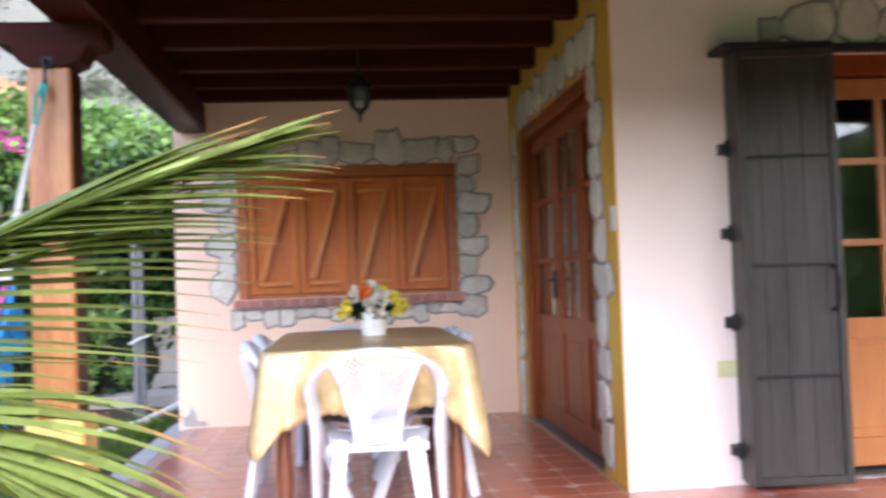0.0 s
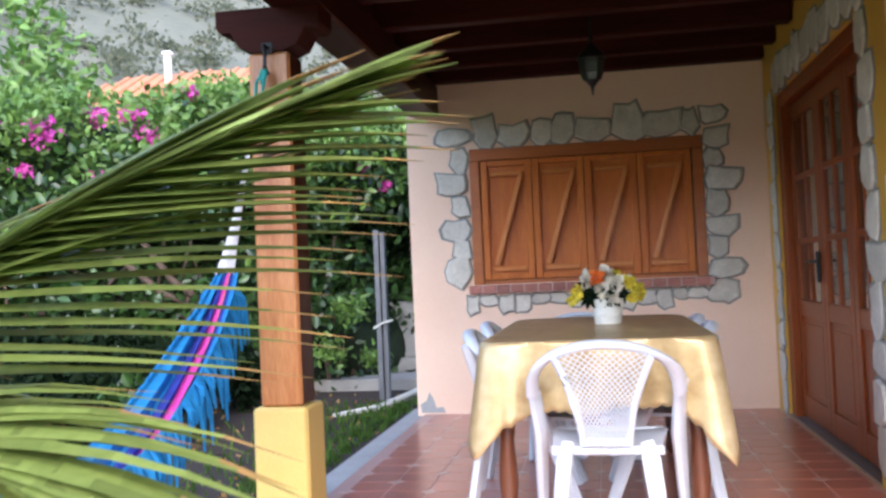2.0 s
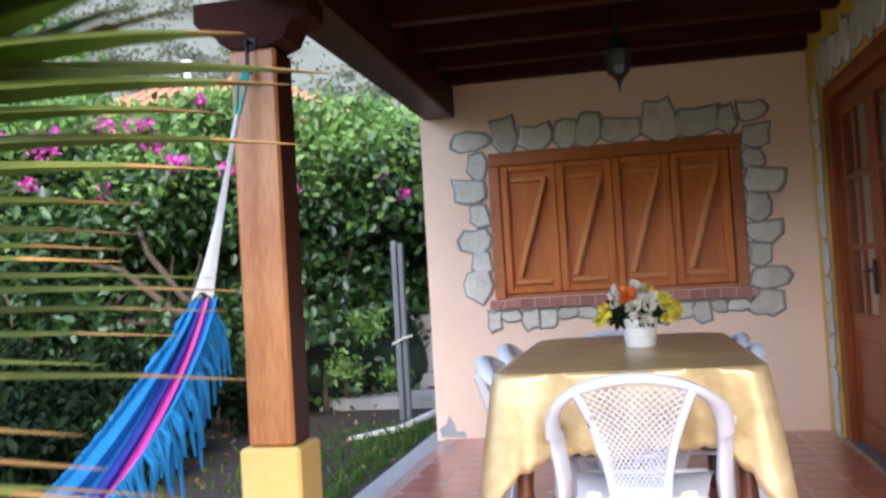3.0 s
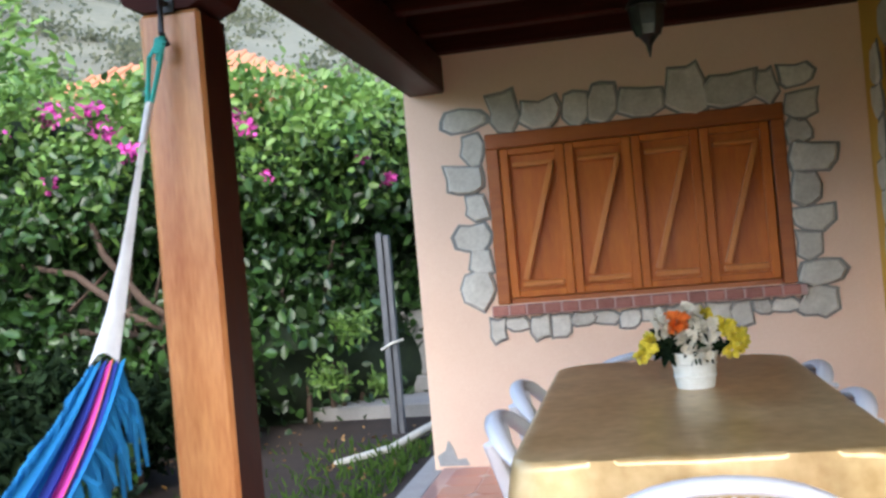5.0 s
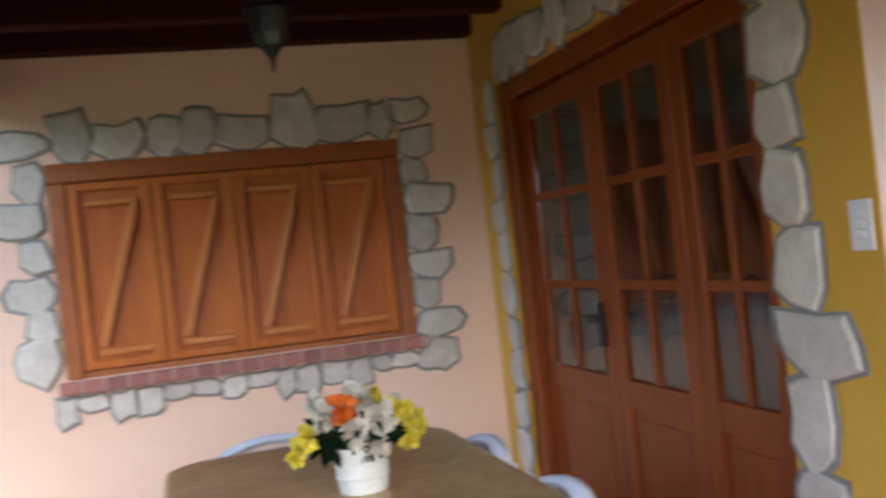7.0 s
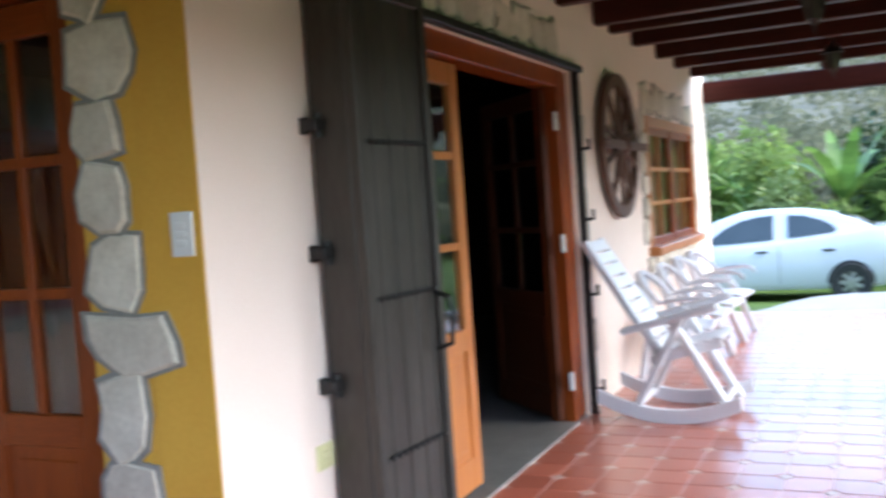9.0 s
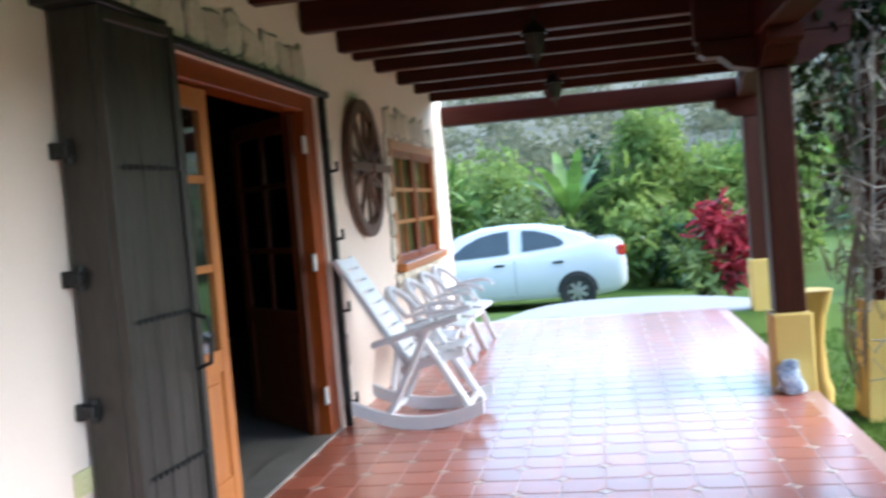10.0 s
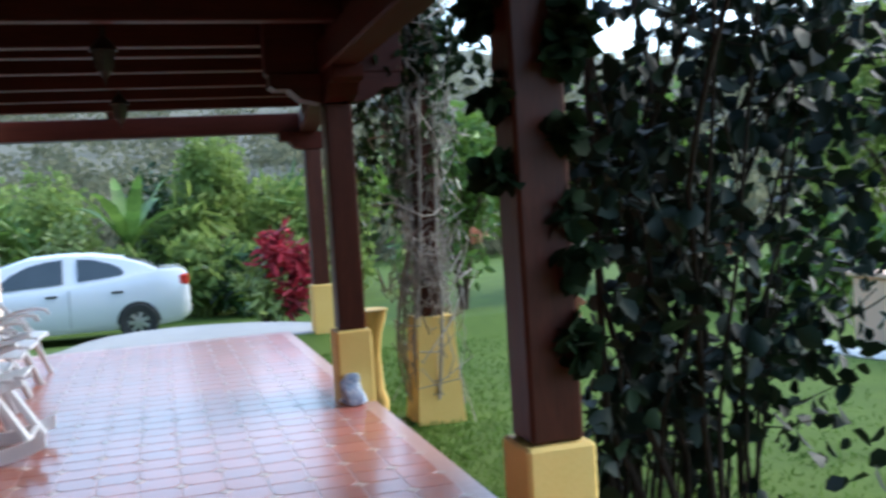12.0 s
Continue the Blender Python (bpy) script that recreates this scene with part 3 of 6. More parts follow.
for k in range(15):
    w, h = random.choice((0.09, 0.11, 0.13)), random.choice((0.07, 0.10, 0.13))
    cells.append((u + w / 2, 0.85 - h / 2, w, h))
    u += w + 0.008
    if u > x1 + 0.12:
        break
border(wall_a, on_a, cells)

# door wall: both sides and the top
cells = []
v = 2.32
for w, h in [(0.17, 0.22), (0.15, 0.21), (0.22, 0.20), (0.15, 0.17), (0.18, 0.20), (0.20, 0.21), (0.30, 0.17), (0.17, 0.24), (0.20, 0.17), (0.16, 0.2), (0.2, 0.2), (0.16, 0.14)]:
    cells.append((DOOR_B[0] - 0.004 - w / 2, v - h / 2, w, h))
    v -= h + 0.006
    if v < 0.1:
        break
v = 2.12
for w, h in [(0.13, 0.2), (0.16, 0.16), (0.12, 0.2), (0.17, 0.15), (0.12, 0.2), (0.16, 0.2), (0.13, 0.16), (0.15, 0.2), (0.12, 0.18), (0.17, 0.2), (0.13, 0.2)]:
    cells.append((DOOR_B[1] + 0.004 + w / 2, v - h / 2, w, h))
    v -= h + 0.006
u = DOOR_B[0] + 0.02
for w, h in [(0.22, 0.2), (0.18, 0.25), (0.26, 0.18), (0.2, 0.24), (0.24, 0.2), (0.17, 0.22), (0.26, 0.19), (0.2, 0.22), (0.22, 0.2)]:
    cells.append((u + w / 2, 2.105 + h / 2, w, h))
    u += w + 0.008
border(wall_b, on_b, cells)

# above and beside the iron door, and round the far window
cells = []
u = 0.74
for w, h in [(0.10, 0.12), (0.27, 0.19), (0.2, 0.22), (0.24, 0.16), (0.17, 0.21), (0.25, 0.18), (0.2, 0.23), (0.26, 0.17), (0.22, 0.2), (0.2, 0.18), (0.24, 0.2)]:
    cells.append((u + w / 2, 2.105 + h / 2, w, h))
    u += w + 0.01
v = 2.0
for w, h in [(0.12, 0.2), (0.16, 0.18), (0.12, 0.22), (0.15, 0.2), (0.13, 0.18), (0.16, 0.22), (0.12, 0.2), (0.15, 0.18), (0.13, 0.2)]:
    cells.append((3.48 + w / 2, v - h / 2, w, h))
    v -= h + 0.01
u = 5.24
for k in range(9):
    w, h = random.uniform(0.17, 0.27), random.uniform(0.14, 0.24)
    cells.append((u + w / 2, 1.93 + h / 2, w, h))
    cells.append((u + w / 2, 0.80 - h * 0.4, w, h * 0.8))
    u += w + 0.01
for k in range(6):
    cells.append((5.24, 1.86 - k * 0.17, 0.14 + 0.05 * (k % 2), 0.16))
    cells.append((7.44, 1.86 - k * 0.17, 0.14 + 0.05 * (k % 2), 0.16))
border(wall_c, on_c, cells)


# ---------------------------------------------------------------- shuttered window
def shuttered_window():
    x0, x1, z0, z1 = WIN_A
    t = thing("window_1", ((x0 + x1) / 2, D, z0), "wooden window with four closed orange-brown shutters, Z braces", "window", kind="structure")
    y = D - 0.01
    g = Geo().box(x0, y, z1 - 0.085, x1, y + 0.12, z1 + 0.004, 0.006)
    g.box(x0, y, z0, x0 + 0.075, y + 0.12, z1 - 0.086, 0.006).box(x1 - 0.075, y, z0, x1, y + 0.12, z1 - 0.086, 0.006)
    g.box(x0 + 0.076, y + 0.02, z0, x1 - 0.076, y + 0.12, z0 + 0.03, 0.004)
    part("window_frame", g, SHUTTER_X, t, "wide flat wooden frame")
    n = 4
    w = (x1 - x0 - 0.16) / n
    for k in range(n):
        a = x0 + 0.08 + k * w
        b = a + w - 0.004
        lo, hi = z0 + 0.034, z1 - 0.09
        g = Geo()
        g.box(a, y + 0.006, lo, a + 0.05, y + 0.05, hi, 0.005).box(b - 0.05, y + 0.006, lo, b, y + 0.05, hi, 0.005)
        g.box(a + 0.05, y + 0.007, hi - 0.04, b - 0.05, y + 0.05, hi, 0.004).box(a + 0.05, y + 0.007, lo, b - 0.05, y + 0.05, lo + 0.04, 0.004)
        s = part("shutter", g, SHUTTER, t, "closed orange-brown wooden shutter")
        part("panel", Geo().box(a + 0.048, y + 0.036, lo + 0.038, b - 0.048, y + 0.048, hi - 0.038), SHUTTER, s)
        g = Geo()
        zt, zb = hi - 0.10, lo + 0.075
        g.beam((a + 0.070, y + 0.018, zt), (b - 0.066, y + 0.018, zt), 0.038, 0.026, 0.004)
        g.beam((a + 0.075, y + 0.018, zb), (b - 0.058, y + 0.018, zb), 0.038, 0.030, 0.004)
        g.beam((b - 0.078, y + 0.008, zt - 0.012), (a + 0.095, y + 0.008, zb + 0.03), 0.034, 0.040, 0.004, up=(0, 1, 0))
        for f in (0.05, 0.5, 0.95):
            px, pz = b - 0.078 + (a - b + 0.173) * f, zt - 0.012 + (zb + 0.042 - zt) * f
            g.box(px - 0.009, y - 0.001, pz - 0.012, px + 0.009, y + 0.01, pz + 0.012, 0.003)
        part("brace", g, BRACE, s, "Z-shaped carved wooden brace")
    part("backing", Geo().box(x0 + 0.01, D + 0.13, z0, x1 - 0.01, D + 0.16, z1), ROOM_SHADE, t)
    sill = part("window_sill", Geo().box(x0 - 0.035, D - 0.055, 0.865, x1 + 0.035, D + 0.02, 0.925, 0.004), GROUT, t, "sill of small red bricks")
    base = mesh_of("brick", Geo().box(0, -0.0, 0, 0.092, 0.05, 0.056, 0.006), BRICK)
    x = x0 - 0.03
    while x < x1 - 0.05:
        b = new("brick", base)
        b.parent = sill
        b.location = Vector((x, D - 0.0595, 0.8695)) - ORIGIN[t]
        x += 0.1


shuttered_window()


# ---------------------------------------------------------------- doors
def glazed_leaf(door, place, a, b, material, cross, lo=0.02, hi=2.0, handle=None, knob_side=1):
    """A door leaf between a and b along the wall; place turns (along, up, out) into a point."""
    def bar(u0, u1, v0, v1, d0=-0.02, d1=0.02):
        p, q = place(u0, v0, d0), place(u1, v1, d1)
        return (min(p[0], q[0]), min(p[1], q[1]), min(p[2], q[2]), max(p[0], q[0]), max(p[1], q[1]), max(p[2], q[2]))
    g = Geo()
    s = 0.085
    g.box(*bar(a, a + s, lo, hi), 0.004).box(*bar(b - s, b, lo, hi), 0.004)
    leaf = part("door_leaf", g, material, door, "glazed wooden leaf with six panes")
    g = Geo()
    for v0, v1 in ((lo, lo + 0.14), (0.66, 0.76), (hi - 0.10, hi)):
        g.box(*bar(a + s, b - s, v0, v1, -0.019, 0.019), 0.003)
    part("rail", g, cross, leaf)
    m = (a + b) / 2
    g = Geo().box(*bar(m - 0.017, m + 0.017, 0.76, hi - 0.1, -0.016, 0.016), 0.003)
    for v in (1.13, 1.53):
        g.box(*bar(a + s, b - s, v - 0.017, v + 0.017, -0.015, 0.015), 0.003)
    part("glazing_bar", g, material, leaf)
    part("panel", Geo().box(*bar(a + s, b - s, lo + 0.14, 0.66, -0.008, 0.008)).box(*bar(a + s + 0.04, b - s - 0.04, lo + 0.18, 0.62, -0.013, 0.013), 0.006), material, leaf)
    for u0, u1 in ((a + s, m - 0.017), (m + 0.017, b - s)):
        for v0, v1 in ((0.76, 1.113), (1.147, 1.513), (1.547, hi - 0.10)):
            p = part("pane", Geo().box(*bar(u0, u1, v0, v1, -0.003, 0.003)), GLASS, leaf)
            p.visible_shadow = False
    return leaf


def door_b():
    a, b, lo, hi = DOOR_B
    t = thing("door_1", (0.1, (a + b) / 2, 0), "closed three-leaf wooden door with glass panes", "door", kind="structure")
    g = Geo().box(0.02, a, 0, 0.16, a + 0.05, hi, 0.004).box(0.02, b - 0.13, 0, 0.16, b, hi, 0.004).box(0.021, a + 0.05, hi - 0.09, 0.16, b - 0.13, hi, 0.004)
    part("door_frame", g, DOOR, t, "thick red-brown wooden frame")
    place = lambda u, v, w: (0.085 - w, u, v)
    edges = [a + 0.055, 0.985, 1.62, b - 0.135]
    for k in range(3):
        glazed_leaf(t, place, edges[k] + 0.002, edges[k + 1] - 0.002, DOOR, DOOR_Y)
    g = Geo().box(0.045, 1.665, 0.88, 0.064, 1.70, 1.06, 0.004)
    g.tube([(0.05, 1.68, 1.0), (0.0, 1.68, 1.0), (0.0, 1.60, 1.0)], 0.009, 8)
    part("door_handle", g, BLACK, t, "dark metal lever handle", True)
    # a cloth hanging behind the glass
    gg = Geo()
    n = 60
    for i in range(n + 1):
        yy = 0.5 + 1.9 * i / n
        for z in (0.05, 1.12):
            gg.v.append((0.5 + 0.02 * math.sin(i * 1.3), yy, z))
    gg.f = [(2 * i, 2 * i + 1, 2 * i + 3, 2 * i + 2) for i in range(n)]
    solo("curtain", gg, CURTAIN, "grey cloth curtain hanging behind the door panes", "curtain", True)
    return t


door_b()


def door_c():
    t = thing("door_2", (2.0, 0.1, 0), "wooden double door, one glazed leaf closed, one open inward", "door", kind="structure")
    a, b, lo, hi = DOOR_C
    g = Geo().box(a, 0.02, 0, a + 0.2, 0.16, hi, 0.004).box(b - 0.19, 0.02, 0, b, 0.16, hi, 0.004).box(a + 0.2, 0.021, hi - 0.10, b - 0.19, 0.16, hi, 0.004)
    part("door_frame", g, DOOR, t, "red-brown wooden door frame")
    place = lambda u, v, w: (u, 0.085 - w, v)
    glazed_leaf(t, place, 0.83, 1.90, PALEWOOD, PALEWOOD, 0.04, 1.94)
    # the leaf that stands open into the room; its shade is in the wood colour
    place2 = lambda u, v, w: (u, 0.085 - w, v)
    swung = glazed_leaf(t, place2, 0.0, 0.83, DOOR_SHADE, DOOR_SHADE, 0.02, 1.94)
    swung.location = (0, 0, 0)
    swung.matrix_basis = Matrix.Translation(Vector((3.19, 0.10, 0)) - ORIGIN[t]) @ Matrix.Rotation(radians(46), 4, "Z") @ Matrix.Translation(ORIGIN[t] - Vector((0, 0.085, 0)))
    g = Geo()
    for z in (0.25, 1.05, 1.75):
        g.box(3.165, 0.03, z - 0.05, 3.205, 0.018, z + 0.05, 0.002)
    part("hinge", g, PLATE, t, "bright steel hinges")
    return t


door_c()


def iron_door():
    t = thing("iron_door", (0.56, -0.03, 0), "grey iron plate door standing slightly ajar, riveted bands", "iron door")
    # its face stands off the wall, a return plate closes the side
    m = Matrix.Translation((0.530, -0.166, 0)) @ Matrix.Rotation(radians(-5), 4, "Z")
    w = 0.452
    def put(name, g, material, label="", smooth=False):
        g.v = [tuple(m @ Vector(p)) for p in g.v]
        return part(name, g, material, t, label, smooth)
    put("side_plate", Geo().box(-0.004, 0.013, 0.03, 0.008, 0.150, 2.03, 0.003), IRON, "dark iron return plate")
    for x in (0.10, 0.20, 0.30, 0.39):
        put("fold", Geo().tube([(x, -0.006, 0.08), (x, -0.006, 1.98)], 0.0045, 6), IRON)
    put("plate", Geo().box(0, -0.006, 0.03, w, 0.006, 2.03, 0.003), IRON, "weathered grey sheet iron")
    g = Geo().box(-0.004, -0.03, 0.03, 0.03, 0.012, 2.03, 0.004).box(w - 0.03, -0.024, 0.03, w + 0.004, 0.012, 2.03, 0.004)
    g.box(0.03, -0.02, 1.99, w - 0.03, 0.01, 2.03, 0.003).box(0.03, -0.02, 0.03, w - 0.03, 0.01, 0.07, 0.003)
    put("edge_frame", g, IRON)
    for z in (0.52, 1.03, 1.53):
        g = Geo()
        for k in range(12):
            g.lathe([(0.0, 0.0), (0.008, 0.001), (0.011, 0.007), (0.009, 0.012), (0.0, 0.013)], (0, 0, 0), 6)
            n = 30
            for i in range(len(g.v) - n, len(g.v)):
                p = g.v[i]
                g.v[i] = (0.05 + k * 0.036 + p[0], -0.007 - p[2], z + p[1])
        put("rivet_band", g, BLACK, "row of dark rivets")
        put("seam", Geo().box(0.03, -0.0105, z - 0.006, w - 0.03, -0.0062, z + 0.006, 0.001), BLACK)
    for z in (0.17, 0.77, 1.19, 1.59):
        g = Geo().box(-0.048, 0.098, z - 0.020, -0.005, 0.138, z + 0.020, 0.004).tube([(-0.012, 0.118, z - 0.038), (-0.012, 0.118, z + 0.038)], 0.014, 10)
        g.box(-0.047, 0.137, z - 0.026, -0.018, 0.166, z + 0.026, 0.003)
        put("hinge", g, BLACK, "black iron hinge stub", True)
    g = Geo().tube([(w - 0.05, -0.02, 1.02), (w - 0.05, -0.075, 1.0), (w - 0.045, -0.085, 0.94), (w - 0.05, -0.075, 0.84), (w - 0.05, -0.02, 0.82)], 0.009, 8)
    put("handle", g, BLACK, "black iron pull handle", True)


iron_door()


def iron_frame():
    t = thing("iron_frame", (3.5, -0.03, 0), "black iron surround of the doorway with hooks", "iron frame")
    part("top_bar", Geo().box(0.47, -0.20, 2.034, 1.0, 0.0, 2.062, 0.004).box(1.0, -0.05, 2.052, 3.55, 0.0, 2.09, 0.004), BLACK, t)
    part("upright", Geo().box(3.44, -0.045, 0.0, 3.475, -0.002, 2.05, 0.004), BLACK, t)
    for z in (0.18, 0.75, 1.2, 1.62):
        part("hook", Geo().tube([(3.458, -0.03, z - 0.03), (3.458, -0.085, z - 0.025), (3.458, -0.085, z + 0.03)], 0.012, 8), BLACK, t, smooth=True)


iron_frame()


def far_window():
    x0, x1, z0, z1 = WIN_C
    t = thing("window_2", ((x0 + x1) / 2, 0, z0), "wooden casement window with small panes and pale sill", "window", kind="structure")
    g = Geo().box(x0, -0.02, z1 - 0.08, x1, 0.1, z1, 0.004).box(x0, -0.02, z0, x0 + 0.08, 0.1, z1 - 0.08, 0.004).box(x1 - 0.08, -0.02, z0, x1, 0.1, z1 - 0.08, 0.004)
    part("window_frame", g, PALEWOOD, t)
    part("window_sill", Geo().box(x0 - 0.05, -0.09, z0 - 0.07, x1 + 0.05, 0.05, z0, 0.008), PALEWOOD, t, "thick light wooden sill")
    m = (x0 + x1) / 2
    for a, b in ((x0 + 0.08, m - 0.02), (m + 0.02, x1 - 0.08)):
        g = Geo().box(a, 0.0, z0, a + 0.06, 0.04, z1 - 0.08, 0.003).box(b - 0.06, 0.0, z0, b, 0.04, z1 - 0.08, 0.003)
        g.box(a + 0.06, 0.001, z0, b - 0.06, 0.04, z0 + 0.06, 0.003).box(a + 0.06, 0.001, z1 - 0.14, b - 0.06, 0.04, z1 - 0.08, 0.003)
        s = part("casement", g, DOOR, t, "red-brown casement")
        g = Geo().box((a + b) / 2 - 0.015, 0.005, z0 + 0.06, (a + b) / 2 + 0.015, 0.035, z1 - 0.14)
        for k in (1, 2):
            zz = z0 + 0.06 + (z1 - z0 - 0.2) * k / 3
            g.box(a + 0.06, 0.003, zz - 0.016, b - 0.06, 0.037, zz + 0.016)
        part("glazing_bar", g, PALEWOOD, s)
        for k in range(3):
            for c in range(2):
                u0 = a + 0.06 + (b - a - 0.12) * c / 2
                zz = z0 + 0.06 + (z1 - z0 - 0.2) * k / 3
                p = part("pane", Geo().box(u0, 0.018, zz, u0 + (b - a - 0.12) / 2, 0.022, zz + (z1 - z0 - 0.2) / 3), THINGLASS, s)
                p.visible_shadow = False


far_window()
gg = Geo()
for i in range(61):
    for z in (0.80, 1.98):
        gg.v.append((5.25 + 2.2 * i / 60, 0.27 + 0.02 * math.sin(i * 1.2), z))
gg.f = [(2 * i, 2 * i + 1, 2 * i + 3, 2 * i + 2) for i in range(60)]
solo("curtain", gg, BROWNCLOTH, "brown cloth curtain drawn behind the small-paned window", "curtain", True)


# ---------------------------------------------------------------- small fixtures
def plate(name, place, u, v, w, h, label, keys, material=None):
    c = place(u, v, 0)
    t = thing(name, c, label, name.replace("_", " "))
    def slab(a0, b0, a1, b1, d0, d1):
        p, q = place(a0, b0, d0), place(a1, b1, d1)
        return Geo().box(*[min(p[i], q[i]) for i in range(3)], *[max(p[i], q[i]) for i in range(3)], 0.002)
    part("cover", slab(u - w / 2, v - h / 2, u + w / 2, v + h / 2, 0.0, 0.009), material or PLATE, t)
    for k in range(keys):
        vv = v - h * 0.3 + h * 0.6 * (k + 0.5) / keys
        part("key", slab(u - w * 0.22, vv - h * 0.07, u + w * 0.22, vv + h * 0.07, 0.009, 0.013), material or PLATE, t)


plate("light_switch", on_b, 0.065, 1.285, 0.075, 0.12, "white plastic light switch on the ochre wall", 3)
plate("wall_socket", on_c, 0.50, 0.55, 0.10, 0.08, "cream plastic socket on the wall", 2, SOCKET)


def lantern(x, y, tip):
    t = thing("hanging_lantern", (x, y, tip), "small black iron lantern with clouded glass panes", "lantern", "porch lanterns")
    top = tip + 0.33
    part("finial", Geo().lathe([(0.002, 0.0), (0.006, 0.02), (0.012, 0.05), (0.03, 0.075), (0.045, 0.09)], (x, y, tip), 10), BLACK, t, smooth=True)
    part("globe", Geo().lathe([(0.045, 0.09), (0.06, 0.13), (0.068, 0.19), (0.07, 0.215)], (x, y, tip), 6), LAMPGLASS, t, "clouded glass body")
    for k in range(6):
        a = math.pi * k / 3
        g = Geo().tube([(x + r * math.cos(a), y + r * math.sin(a), tip + z) for r, z in ((0.046, 0.09), (0.062, 0.13), (0.07, 0.19), (0.072, 0.215))], 0.004, 5)
        part("cage_bar", g, BLACK, t)
    part("cap", Geo().lathe([(0.085, 0.21), (0.08, 0.225), (0.055, 0.255), (0.03, 0.285), (0.014, 0.30), (0.012, 0.34)], (x, y, tip), 10), BLACK, t, smooth=True)
    part("chain", Geo().tube([(x, y, tip + 0.33), (x, y, 2.625)], 0.007, 6), BLACK, t)


lantern(-1.17, 1.39, 1.99)
lantern(3.6, -1.35, 2.10)
lantern(6.2, -1.35, 2.10)


def cart_wheel():
    cx, cz, R = 4.37, 1.635, 0.49
    t = thing("cart_wheel", (cx, 0, cz - R), "old dark wooden cart wheel hung on the wall", "cart wheel")
    g = Geo()
    n = 40
    for r0, r1 in ((R - 0.082, R),):
        for k in range(n):
            a = 2 * math.pi * k / n
            for r in (r0, r1):
                for yy in (-0.018, -0.062):
                    g.v.append((cx + r * math.cos(a), yy, cz + r * math.sin(a)))
        for k in range(n):
            i, j = 4 * k, 4 * ((k + 1) % n)
            g.f += [(i, j, j + 1, i + 1), (i + 2, i + 3, j + 3, j + 2), (i + 1, j + 1, j + 3, i + 3), (i, i + 2, j + 2, j)]
    part("rim", g, OLDWOOD, t, "worn wooden rim")
    hub = Geo().lathe([(0.05, 0), (0.065, 0.02), (0.07, 0.05), (0.06, 0.09), (0.04, 0.12), (0.02, 0.122)], (0, 0, 0), 14)
    hub.v = [(cx + p[0], -0.002 - p[2], cz + p[1]) for p in hub.v]
    part("hub", hub, OLDWOOD, t, smooth=True)
    for k in range(10):
        a = 2 * math.pi * (k + 0.5) / 10
        c, s = math.cos(a), math.sin(a)
        part("spoke", Geo().tube([(cx + 0.06 * c, -0.055, cz + 0.06 * s), (cx + 0.2 * c, -0.05, cz + 0.2 * s), (cx + 0.43 * c, -0.048, cz + 0.43 * s)], [0.024, 0.019, 0.017], 8), OLDWOOD, t, smooth=True)
    part("axle_bar", Geo().box(cx - 0.60, -0.105, cz - 0.03, cx + 0.60, -0.09, cz + 0.03, 0.004), OLDWOOD, t, "short dark cross bar")


cart_wheel()


